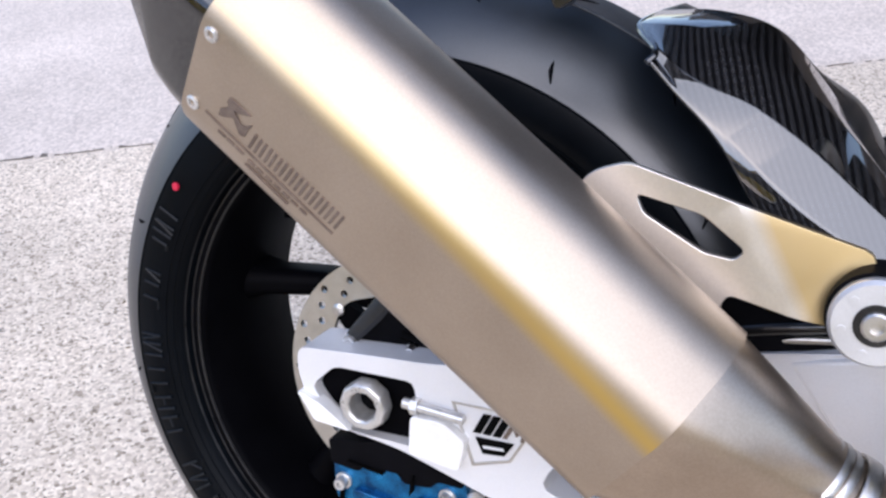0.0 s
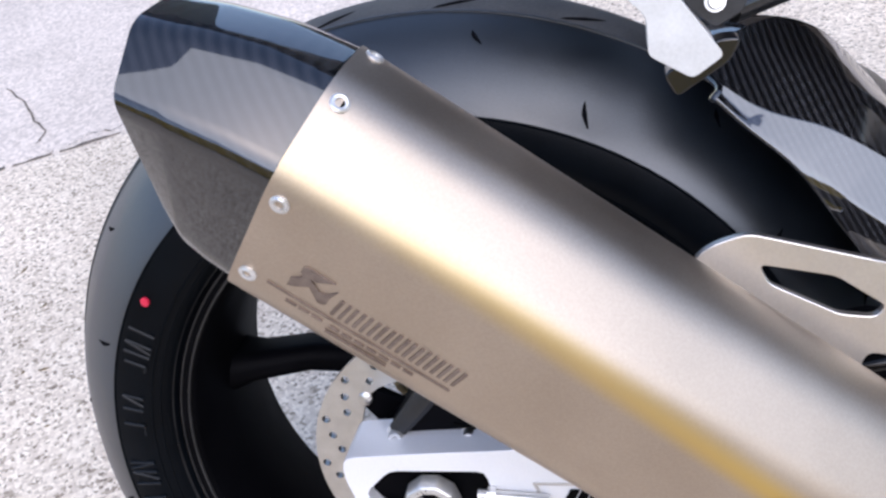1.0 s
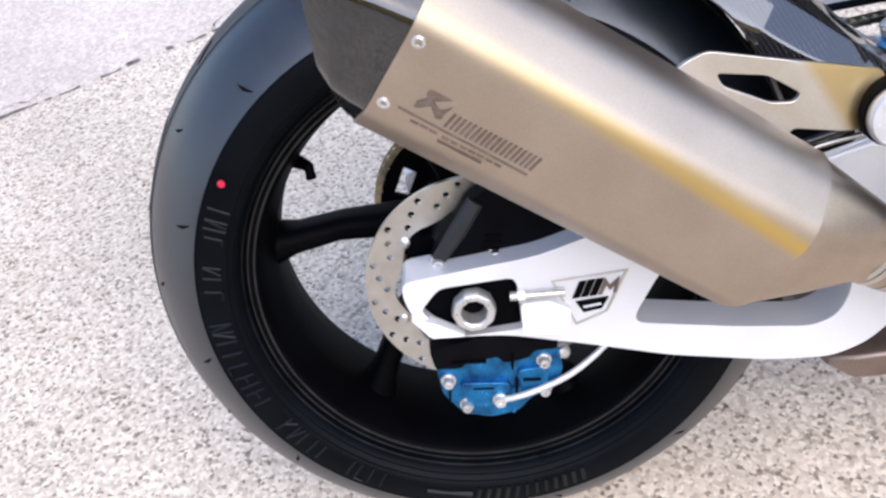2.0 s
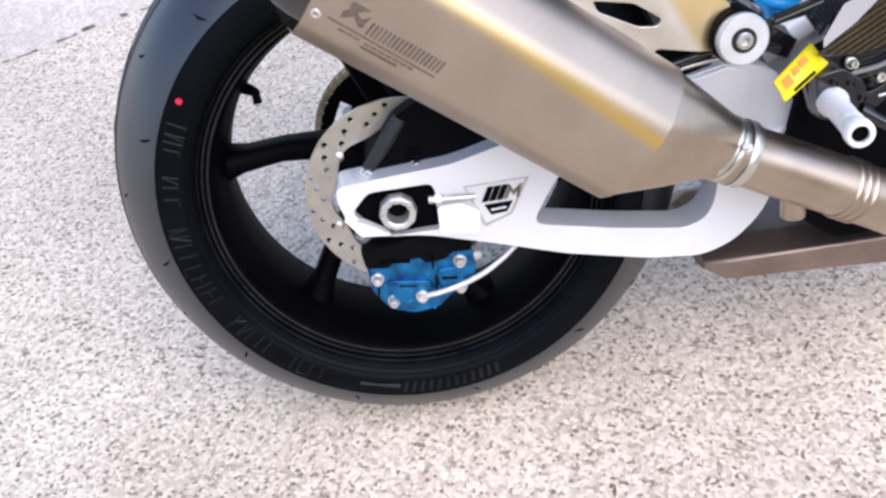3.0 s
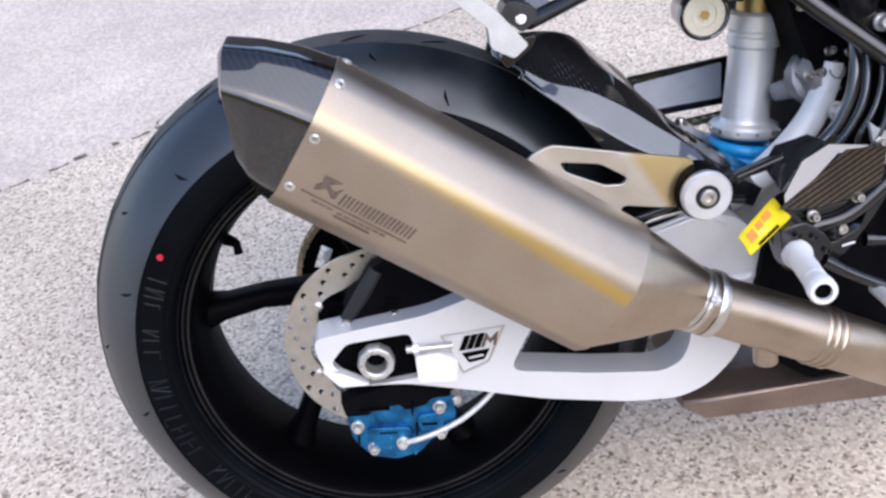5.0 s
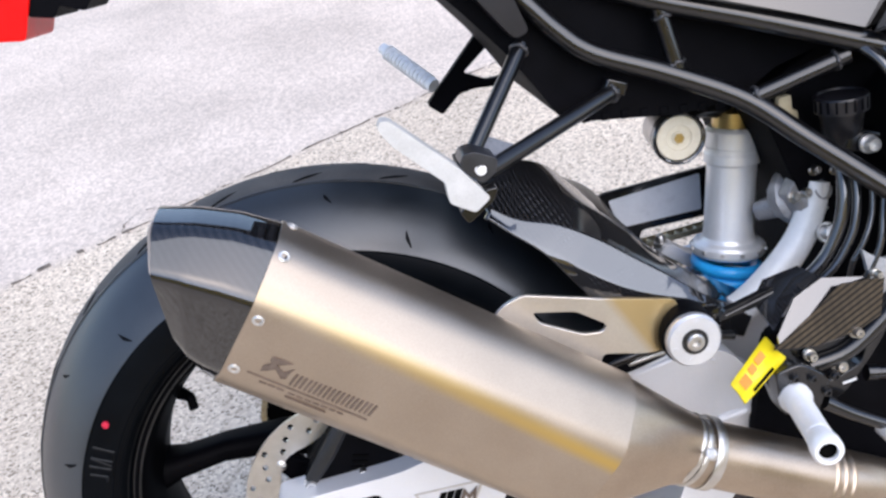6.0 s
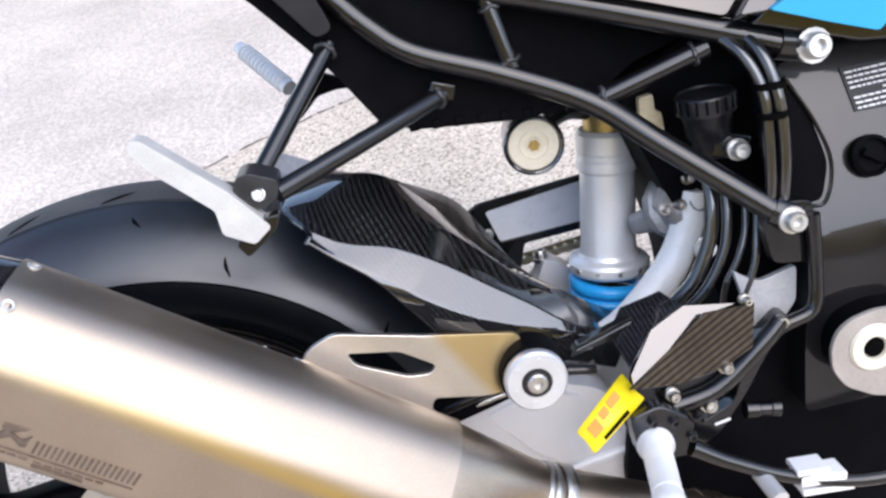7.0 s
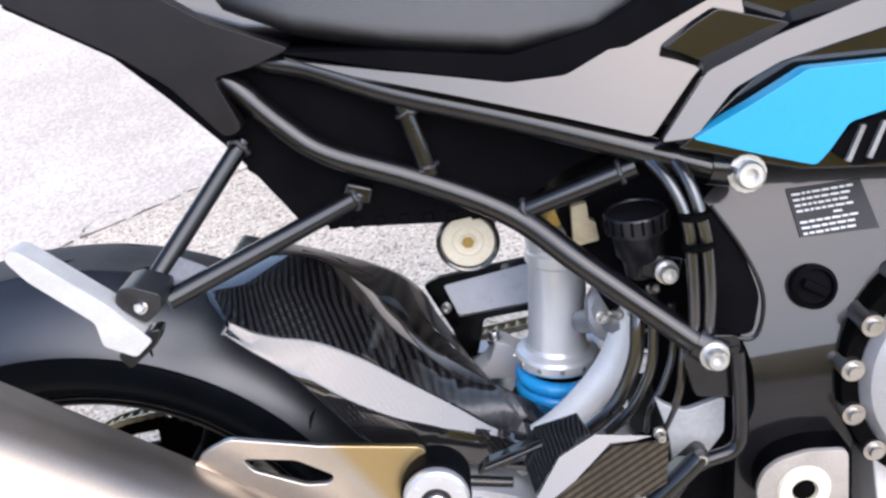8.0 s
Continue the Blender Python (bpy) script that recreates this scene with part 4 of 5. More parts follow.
    for d in (0.138, 0.147, 0.156):
        part("pipe_ring", lathe([(0.029, -0.003), (0.0318, -0.0025), (0.0328, 0), (0.0318, 0.0025), (0.029, 0.003)], c0 + way * d, way, 40), M_CONE, pipe)
    stub = c0 + way * 0.082
    part("pipe_stub", tube([stub, stub + Vector((0.002, 0.004, -0.05))], 0.0125, 16, 1), M_CONE, pipe)
    rings = []
    for x, z0, z1, w in ((0.338, 0.160, 0.190, 0.088), (0.360, 0.150, 0.197, 0.103), (0.48, 0.146, 0.199, 0.106), (0.66, 0.138, 0.20, 0.11), (0.78, 0.135, 0.20, 0.11)):
        rings.append([(x, y, z) for y, z in rounded([(-w, z0 + 0.008), (-w + 0.03, z0), (w - 0.03, z0), (w, z0 + 0.008), (w, z1 - 0.013), (w - 0.035, z1), (-w + 0.035, z1), (-w, z1 - 0.013)], 0.004, 2)])
    part("exhaust_box", loft(rings), surface("brown heat-tinted steel", (0.22, 0.165, 0.14), (0.34, 0.265, 0.225), 0.4, 0.9, 14, 4, 0.1, 600), bike, "brown heat-tinted exhaust box", sharp=40)


build_silencer()


def build_fender():
    """The carbon hugger over the tyre: skirt, slanted flank, top band and a raised crest, folded along sharp lines."""
    skirt = ((0.184, -0.125, 0.602), (0.202, -0.1265, 0.584), (0.232, -0.128, 0.556), (0.260, -0.130, 0.517), (0.282, -0.131, 0.489), (0.325, -0.130, 0.465), (0.372, -0.128, 0.447), (0.415, -0.120, 0.425))
    flank = ((0.1852, -0.1196, 0.6049), (0.2019, -0.1223, 0.589), (0.2349, -0.1254, 0.5614), (0.2682, -0.1293, 0.5324), (0.3048, -0.1303, 0.5066), (0.3433, -0.1268, 0.4876), (0.3853, -0.1219, 0.467), (0.428, -0.112, 0.440))
    shoulder = ((0.1875, -0.1165, 0.6091), (0.2151, -0.1168, 0.5904), (0.2512, -0.112, 0.5756), (0.2869, -0.1116, 0.5527), (0.3195, -0.1142, 0.5265), (0.3515, -0.1166, 0.501), (0.3875, -0.1178, 0.4706), (0.4336, -0.1036, 0.4442))
    band = ((0.167, -0.075, 0.62), (0.214, -0.077, 0.618), (0.257, -0.074, 0.598), (0.291, -0.072, 0.572), (0.32, -0.074, 0.544), (0.353, -0.082, 0.509), (0.395, -0.096, 0.469), (0.428, -0.09, 0.442))
    crease = ((0.174, -0.04, 0.627), (0.215, -0.036, 0.628), (0.254, -0.032, 0.617), (0.287, -0.03, 0.584), (0.31, -0.034, 0.553), (0.345, -0.052, 0.515), (0.408, -0.066, 0.468), (0.452, -0.06, 0.436))
    crest = ((0.178, 0.035, 0.629), (0.217, 0.035, 0.613), (0.257, 0.035, 0.595), (0.286, 0.035, 0.58), (0.317, 0.035, 0.558), (0.342, 0.028, 0.518), (0.39, -0.02, 0.44), (0.43, -0.025, 0.395))
    lines = [spline(q, 8) for q in (skirt, flank, shoulder, band, crease, crest)]
    rows = []
    for k in range(len(lines[0])):
        x, y, z = lines[5][k]
        z -= 0.09 * max(0.0, k / (len(lines[0]) - 1) - 0.66) / 0.34
        rows.append([q[k] for q in lines] + [Vector((x, 0.070, z - 0.014)), Vector((x - 0.004, 0.100, z - 0.040)), Vector((x - 0.010, 0.126, z - 0.075))])
    hug = part("rear_hugger", loft([r[:5] for r in rows], cap=False, closed=False), M_CARBON, bike, "glossy carbon-fibre rear hugger", sharp=27)
    crown = part("hugger_crown", loft([r[4:] for r in rows], cap=False, closed=False), M_CARBON_CROWN, hug, "satin crown of the hugger, coloured darker for a dark reflection", sharp=27)
    for ob in (hug, crown):
        md = ob.modifiers.new("thickness", "SOLIDIFY")
        md.thickness, md.offset = 0.003, 1
        bv = ob.modifiers.new("bevel", "BEVEL")
        bv.width, bv.segments, bv.limit_method, bv.angle_limit = 0.0012, 2, "ANGLE", radians(14)
    part("hugger_lip", tube([rows[0][0], rows[0][2], rows[0][3], rows[0][4], rows[0][5]], 0.0022, 8, 5), M_GLOSS, hug, "rolled rear edge")
    part("hugger_seam", tube([r[5] for r in rows[8:44:6]], 0.0016, 8, 5), M_GLOSS, hug)
    part("hugger_seam", tube([r[4].lerp(r[5], 0.5) + Vector((0, 0, 0.003)) for r in rows[12:44:6]], 0.0013, 8, 5), M_GLOSS, hug)


build_fender()


def build_shock():
    low, high = Vector((0.4465, -0.015, 0.470)), Vector((0.4655, -0.015, 0.606))
    up = (high - low).normalized()
    prof = [(0, 0.0), (0.037, 0.0), (0.039, 0.003), (0.039, 0.010), (0.037, 0.013), (0.0295, 0.0155), (0.0275, 0.019), (0.0262, 0.028), (0.0258, 0.098), (0.0290, 0.101), (0.0290, 0.110), (0.0278, 0.112), (0.0278, 0.116), (0.0290, 0.118), (0.0290, 0.134), (0.026, 0.138), (0.0, 0.138)]
    sh = part("shock_absorber", lathe(prof, low + up * 0.004, up, 48), surface("satin shock alloy", (0.82, 0.82, 0.82), (0.92, 0.92, 0.91), 0.32, 0.42, 30, 4, 0.1, 900), bike, "silver rear shock absorber body", sharp=14)
    for k in range(12):
        a = 2 * math.pi * k / 12
        m = axis_frame(low + up * 0.011, up)
        p = m @ Vector((0.0390 * math.cos(a), 0.0390 * math.sin(a), 0))
        part("collar_notch", lathe([(0, -0.0015), (0.0022, -0.0015), (0.0022, 0.0015), (0, 0.0015)], p, p - (low + up * 0.011), 8), M_STEEL, sh)
    pts = []
    for k in range(36):
        a = 2 * math.pi * k / 22
        m = axis_frame(low, up)
        pts.append(m @ Vector((0.0325 * math.cos(a), 0.0325 * math.sin(a), -0.004 - k * 0.00060)))
    part("shock_spring", tube(pts, 0.0070, 10, 1), M_SPRING, sh, "bright blue coil spring")
    part("spring_seat", lathe([(0, -0.025), (0.036, -0.025), (0.042, -0.031), (0.043, -0.060), (0, -0.060)], low, up, 32), M_PLASTIC, sh, "black lower spring seat")
    part("shock_head", lathe([(0, 0), (0.022, 0), (0.022, 0.02), (0.014, 0.026), (0.014, 0.05), (0, 0.05)], high, up, 32), M_GOLD, sh, "straw coloured shock head")
    res = Vector((0.387, -0.080, 0.626))
    tank = part("shock_reservoir", lathe([(0, 0.06), (0.020, 0.06), (0.022, 0.055), (0.022, 0.012), (0.0195, 0.010)], res, (0.05, 1, 0.02), 40), M_STEEL, bike, "round shock reservoir with a cream cap")
    part("reservoir_ring", lathe([(0.0195, 0.012), (0.0262, 0.012), (0.0262, 0.002), (0.0245, 0.0), (0.0228, 0.001), (0.0228, 0.006)], res, (0.05, 1, 0.02), 40), M_HOSE, tank, "black rubber ring")
    part("reservoir_cap", lathe([(0.0232, 0.006), (0.0215, 0.0035), (0.013, 0.003), (0.012, 0.0045), (0.007, 0.0045), (0.006, 0.002), (0.0025, 0.002), (0.0018, 0.004), (0, 0.004)], res, (0.05, 1, 0.02), 40), M_CREAM, tank, "cream anodised cap")
    part("cap_screw", lathe([(0.0058, 0.004), (0.0052, 0.0012), (0.0022, 0.0012), (0.0018, 0.003), (0, 0.003)], res, (0.05, 1, 0.02), 6), M_GOLD, tank, "small straw coloured screw", sharp=20)
    part("reservoir_neck", tube([(0.40, -0.03, 0.632), (0.43, -0.02, 0.64), (0.465, -0.015, 0.63)], 0.013, 14, 4), M_BLACK, tank)


build_shock()


def build_subframe():
    upper = [(0.240, -0.110, 0.822), (0.272, -0.126, 0.805), (0.300, -0.130, 0.795), (0.357, -0.140, 0.768), (0.433, -0.152, 0.739), (0.51, -0.168, 0.708), (0.565, -0.180, 0.685)]
    sub = part("rear_subframe", tube(upper, 0.0098, 16, 6), M_BLACK, bike, "black tubular steel rear subframe", sharp=60)
    lower = [(0.220, -0.116, 0.826), (0.232, -0.126, 0.806), (0.25, -0.130, 0.785), (0.272, -0.133, 0.758), (0.300, -0.137, 0.733), (0.361, -0.143, 0.704), (0.424, -0.155, 0.669), (0.470, -0.176, 0.627), (0.541, -0.205, 0.563)]
    part("lower_tube", tube(lower, 0.0095, 16, 6), M_BLACK, sub, sharp=60)
    for a, b, r in (((0.361, -0.140, 0.760), (0.371, -0.143, 0.702), 0.0075), ((0.424, -0.155, 0.668), (0.514, -0.166, 0.692), 0.0075),
                    ((0.2400, -0.1300, 0.7510), (0.1700, -0.2045, 0.6780), 0.0070), ((0.3180, -0.1325, 0.6970), (0.1840, -0.2155, 0.6708), 0.0072)):
        part("strut", tube([a, b], r, 14, 1), M_BLACK, sub)
    # lumpy weld rings where the struts meet the tubes
    weld = surface("bare weld metal", (0.010, 0.010, 0.011), (0.09, 0.09, 0.095), 0.34, 0.3, 220, 4, 0.4, 900, spec=0.5)
    rng = random.Random(5)
    for p, q, r in (((0.3625, -0.1402, 0.7530), (0.371, -0.143, 0.702), 0.0085), ((0.3698, -0.1427, 0.7115), (0.361, -0.140, 0.760), 0.0085), ((0.4345, -0.1563, 0.6710), (0.514, -0.166, 0.692), 0.0085),
                    ((0.5030, -0.1648, 0.6892), (0.424, -0.155, 0.668), 0.0085), ((0.3110, -0.1368, 0.6956), (0.184, -0.2155, 0.6708), 0.0084), ((0.2372, -0.1330, 0.7480), (0.170, -0.2045, 0.678), 0.0080)):
        m = axis_frame(Vector(p), Vector(q) - Vector(p))
        turns = [2 * math.pi * k / 14 for k in range(15)]
        part("weld_bead", tube([m @ Vector(((r - 0.0008) * math.cos(a), (r - 0.0008) * math.sin(a), rng.uniform(-0.0012, 0.0012))) for a in turns], [rng.uniform(0.0013, 0.0023) for a in turns], 8, 2), weld, sub, "grey lumpy weld", sharp=60)
    part("strut_block", block((0.316, -0.1335, 0.7000), (0.020, 0.013, 0.013), (0, 22, 0)), M_BLACK, sub, bevel=0.002)
    b = bmesh.new()
    top = [b.verts.new(v) for v in ((0.172, -0.206, 0.680), (0.1865, -0.189, 0.695), (0.2185, -0.195, 0.678), (0.186, -0.215, 0.671))]
    low = [b.verts.new(v.co + Vector((0.0012, 0.0010, -0.0022))) for v in top]
    b.faces.new(top)
    b.faces.new(low[::-1])
    for k in range(4):
        b.faces.new((top[k - 1], top[k], low[k], low[k - 1]))
    part("strut_gusset", b, surface("grey satin paint", (0.10, 0.105, 0.115), (0.16, 0.165, 0.18), 0.35, 0.2, 40), sub, "satin grey gusset between the struts", flat=True)
    gus = plate(rounded([(0.159, 0.685), (0.163, 0.693), (0.172, 0.694), (0.190, 0.685), (0.187, 0.674), (0.175, 0.667), (0.163, 0.678)], 0.003, 2), -0.240, -0.206)
    foot = part("footrest_bracket", gus, surface("dark grey coated steel", (0.012, 0.012, 0.014), (0.03, 0.03, 0.033), 0.35, 0.0, 50, 4, 0, 700, spec=0.5), sub, bevel=0.004)
    bolt("bracket_bolt", (0.175, -0.2405, 0.679), (0, -1, 0.2), 0.0034, foot, M_STEEL, 0.004)
    lever = [(0.1025, 0.727), (0.106, 0.7335), (0.1125, 0.732), (0.157, 0.6865), (0.1785, 0.657), (0.165, 0.6475), (0.146, 0.659), (0.1455, 0.676), (0.112, 0.7115)]
    peg = part("passenger_footrest", plate(rounded(lever, 0.003, 3), -0.247, -0.227), surface("white painted metal", (0.46, 0.45, 0.425), (0.58, 0.57, 0.545), 0.4, 0, 40, 4, 0, 600), bike, "white folded passenger footrest arm", bevel=0.003)
    part("footrest_pad", plate(rounded([(0.152, 0.650), (0.158, 0.639), (0.181, 0.654), (0.186, 0.664), (0.176, 0.664)], 0.003, 2), -0.246, -0.232), M_BLACK, peg, bevel=0.0015)
    # the far footrest with its ribbed peg
    hang = [(0.2381, 0.7359), (0.1678, 0.667), (0.1839, 0.652), (0.2076, 0.6723), (0.2271, 0.675), (0.2600, 0.6720), (0.2650, 0.6830), (0.2420, 0.682), (0.2159, 0.6955), (0.2550, 0.7250), (0.2560, 0.7400)]
    far = part("far_footrest", plate(rounded(hang, 0.004, 3), 0.150, 0.164), M_PLASTIC, bike, "black footrest hanger on the far side", bevel=0.003)
    root, tip = Vector((0.1804, 0.160, 0.6860)), Vector((0.1325, 0.2300, 0.7325))
    part("far_peg", tube([root, root.lerp(tip, 0.5), tip], [0.0085, 0.0085, 0.0070], 12, 4), M_WHITE_METAL, far, "ribbed silver peg")
    for k in range(12):
        part("peg_rib", lathe([(0.0070, -0.0012), (0.0100, -0.0010), (0.0100, 0.0010), (0.0070, 0.0012)], root.lerp(tip, 0.10 + 0.07 * k), tip - root, 12), M_WHITE_METAL, far)
    for q, r, nm in (((0.584, -0.190, 0.680), 0.0098, "upper_bolt"), ((0.545, -0.216, 0.561), 0.0078, "lower_bolt"), ((0.527, -0.171, 0.610), 0.0065, "bracket_bolt")):
        bolt(nm, q, (0, -1, 0.1), r, bike, None, 0.010, "bright steel frame bolt")
    part("upper_boss", tube([(0.560, -0.178, 0.687), (0.584, -0.176, 0.680)], 0.0132, 16, 1), M_BLACK, sub)
    part("lower_boss", tube([(0.535, -0.200, 0.568), (0.552, -0.204, 0.556)], 0.0130, 16, 1), M_BLACK, sub)


build_subframe()


def build_tail():
    """Undertray, tail fairing and seat."""
    pan = [(0.094, 0.874), (0.162, 0.826), (0.193, 0.790), (0.224, 0.750), (0.241, 0.724), (0.266, 0.681), (0.293, 0.671), (0.374, 0.660), (0.430, 0.662), (0.47, 0.685), (0.53, 0.700), (0.56, 0.700), (0.45, 0.745), (0.36, 0.775), (0.28, 0.81), (0.22, 0.86), (0.15, 0.90)]
    tray = part("undertray", plate(rounded(pan, 0.004, 2), -0.120, 0.120), M_PLASTIC, bike, "black plastic undertray", bevel=0.003, segments=2)
    for k in range(8):
        part("tray_notch", block((0.290 + k * 0.018, -0.1165, 0.6745 - k * 0.0020), (0.008, 0.010, 0.008)), M_PLASTIC, tray, bevel=0.001)
    skin = [(0.089, 0.890), (0.107, 0.876), (0.177, 0.826), (0.204, 0.801), (0.233, 0.759), (0.247, 0.763), (0.235, 0.802), (0.262, 0.804), (0.293, 0.812), (0.240, 0.840), (0.200, 0.872), (0.159, 0.914)]
    part("tail_skin", plate(rounded(skin, 0.006, 3), -0.146, -0.118), surface("satin dark plastic", (0.006, 0.005, 0.006), (0.012, 0.010, 0.011), 0.36, 0, 30, 4, 0.1, 900, spec=0.3), tray, "satin dark side skin of the tail", bevel=0.006, segments=3)
    rings = []
    for x, z0, z1, w in ((0.33, 0.800, 0.86, 0.138), (0.262, 0.812, 0.90, 0.136), (0.21, 0.834, 0.93, 0.133), (0.18, 0.860, 0.95, 0.128), (0.08, 0.92, 1.0, 0.095), (-0.03, 0.945, 1.03, 0.055), (-0.10, 0.985, 1.045, 0.03)):
        rings.append([(x, y, z) for y, z in rounded([(-w, z0 + 0.015), (-w * 0.75, z0), (w * 0.75, z0), (w, z0 + 0.015), (w * 0.7, z1), (-w * 0.7, z1)], 0.012, 3)])
    part("tail_fairing", loft(rings), M_GLOSS, bike, "gloss black tail fairing", sharp=40)
    rings = []
    for x, z0, z1, w in ((0.225, 0.862, 0.905, 0.10), (0.25, 0.838, 0.90, 0.135), (0.30, 0.816, 0.885, 0.148), (0.36, 0.797, 0.865, 0.155), (0.44, 0.779, 0.85, 0.158), (0.50, 0.778, 0.85, 0.150), (0.56, 0.800, 0.865, 0.125), (0.62, 0.835, 0.89, 0.095)):
        rings.append([(x, y, z) for y, z in rounded([(-w, z0 + 0.012), (-w + 0.014, z0), (w - 0.014, z0), (w, z0 + 0.012), (w * 0.86, z1), (-w * 0.86, z1)], 0.020, 4)])
    part("seat", loft(rings), M_SEAT, bike, "black grained vinyl seat", sharp=60)
    edge = [(0.285, 0.812), (0.36, 0.787), (0.44, 0.764), (0.475, 0.758), (0.52, 0.774), (0.60, 0.806), (0.62, 0.83), (0.50, 0.79), (0.44, 0.782), (0.36, 0.80)]
    part("seat_trim", plate(rounded(edge, 0.005, 2), -0.158, -0.120), M_PLASTIC, bike, "black trim below the seat", bevel=0.002)
    panel = [(0.285, 0.812), (0.36, 0.788), (0.436, 0.766), (0.475, 0.764), (0.52, 0.781), (0.60, 0.817), (0.60, 0.779), (0.560, 0.748), (0.525, 0.7115), (0.47, 0.735), (0.40, 0.763), (0.33, 0.790)]
    tilt = Matrix.Translation((0, -0.170, 0.735)) @ Matrix.Rotation(radians(-20), 4, "X") @ Matrix.Translation((0, 0.170, -0.735))
    part("side_panel", plate(rounded(panel, 0.004, 2), -0.172, -0.150, m=tilt), M_GLOSS, bike, "gloss black side panel mirroring the sky", bevel=0.003)
    # separate upright piece added for the dark reflection on the side panel
    part("panel_reflection", plate(rounded([(0.540, 0.7705), (0.560, 0.782), (0.578, 0.790), (0.625, 0.772), (0.592, 0.754), (0.562, 0.742), (0.566, 0.756), (0.552, 0.765)], 0.003, 2), -0.173, -0.160), M_GLOSS, bike, "upright gloss black piece shaped as a reflection on the side panel", bevel=0.002)
    lamp = part("tail_lamp", plate(rounded([(-0.248, 0.842), (-0.189, 0.833), (-0.172, 0.874), (-0.238, 0.886)], 0.004, 3), -0.045, 0.045), surface("red lamp lens", (0.66, 0.003, 0.002), (0.80, 0.006, 0.004), 0.3, 0, 30, spec=0.15), bike, "red tail lamp lens", bevel=0.004)
    part("lamp_holder", plate(rounded([(-0.181, 0.853), (-0.1585, 0.8475), (-0.152, 0.8575), (-0.1305, 0.8485), (-0.120, 0.861), (-0.070, 0.992), (-0.125, 1.0), (-0.176, 0.880)], 0.003, 3), -0.042, 0.042), M_PLASTIC, lamp, "black lamp holder", bevel=0.004)


build_tail()


def build_fairing():
    """Tank cover, coloured side fairing and the frame spar."""
    arrow = [(0.525, 0.714), (0.562, 0.755), (0.61, 0.770), (0.70, 0.790), (0.70, 0.765), (0.61, 0.752), (0.578, 0.740), (0.548, 0.713)]
    lean = Matrix.Translation((0, -0.196, 0.735)) @ Matrix.Rotation(radians(-17), 4, "X") @ Matrix.Translation((0, 0.196, -0.735))
    part("fairing_trim", plate(rounded(arrow, 0.004, 2), -0.198, -0.178, m=lean), M_GLOSS, bike, "gloss black angled trim", bevel=0.003)
    back = [(0.54, 0.705), (0.60, 0.75), (0.72, 0.77), (0.72, 0.66), (0.62, 0.675)]
    part("fairing_inner", plate(back, -0.188, -0.15), M_GLOSS, bike, "dark inner fairing", bevel=0.002)
    blue = [(0.545, 0.716), (0.585, 0.732), (0.621, 0.748), (0.72, 0.740), (0.72, 0.716), (0.671, 0.713), (0.646, 0.709), (0.632, 0.692), (0.623, 0.684), (0.59, 0.697)]
    part("side_fairing", plate(rounded(blue, 0.003, 2), -0.210, -0.195), M_SKY_PAINT, bike, "light blue painted side fairing", bevel=0.002)
    vent = part("vent_panel", plate(rounded([(0.636, 0.690), (0.652, 0.704), (0.675, 0.709), (0.72, 0.712), (0.72, 0.672), (0.65, 0.676)], 0.003, 2), -0.200, -0.186), M_PLASTIC, bike, "dark louvred vent panel", bevel=0.001)
    for k in range(5):
        x = 0.645 + k * 0.014
        part("louvre", plate([(x, 0.681), (x + 0.003, 0.680), (x + 0.014, 0.703), (x + 0.011, 0.704)], -0.2035, -0.199), M_CAST, vent)
    part("engine_case", plate(rounded([(0.662, 0.452), (0.80, 0.47), (0.80, 0.28), (0.670, 0.28), (0.668, 0.37)], 0.02, 4), -0.186, -0.12), M_ARM, bike, "pale cast engine case", bevel=0.008)
    rings = []
    for x, z0, z1, w in ((0.52, 0.75, 0.84, 0.10), (0.58, 0.735, 0.89, 0.145), (0.66, 0.73, 0.95, 0.165), (0.80, 0.73, 0.98, 0.175)):
        rings.append([(x, y, z) for y, z in rounded([(-w, z0), (w, z0), (w, z1 - 0.06), (w * 0.5, z1), (-w * 0.5, z1), (-w, z1 - 0.06)], 0.03, 4)])
    part("fuel_tank", loft(rings), M_GLOSS, bike, "gloss black fuel tank", sharp=50)
    spar = [(0.553, 0.618), (0.560, 0.648), (0.576, 0.660), (0.613, 0.668), (0.80, 0.680), (0.80, 0.56), (0.65, 0.50), (0.640, 0.38), (0.552, 0.38), (0.556, 0.43), (0.560, 0.464), (0.577, 0.500), (0.578, 0.535), (0.572, 0.560), (0.566, 0.59)]
    def lean_in(bm):
        """Bend a part of the spar inwards above z = 0.52."""
        for v in bm.verts:
            d = max(0.0, v.co.z - 0.515)
            v.co.y += 0.42 * d * d / (d + 0.03)
        return bm

    slab = plate(rounded(spar, 0.008, 3), -0.190, -0.140)
    for k in range(12):
        bmesh.ops.bisect_plane(slab, geom=slab.verts[:] + slab.edges[:] + slab.faces[:], plane_co=(0, 0, 0.515 + k * 0.013), plane_no=(0, 0, 1))
    frame_spar = part("frame_spar", lean_in(slab), surface("satin graphite paint", (0.004, 0.004, 0.005), (0.008, 0.008, 0.009), 0.30, 0.0, 16, 4, 0.05, 900, coat=0.36, spec=0.22), bike, "satin graphite aluminium frame spar", bevel=0.008, segments=3, sharp=50)
    # warning label with unreadable lines as bars
    lab = part("frame_label", lean_in(plate([(0.6235, 0.6480), (0.6770, 0.6465), (0.6840, 0.6120), (0.6275, 0.6145)], -0.1915, -0.1875)), surface("dark label film", (0.010, 0.011, 0.013), (0.016, 0.017, 0.020), 0.45, 0, 60, spec=0.3), frame_spar, "small black label with white lines")
    rng = random.Random(2)
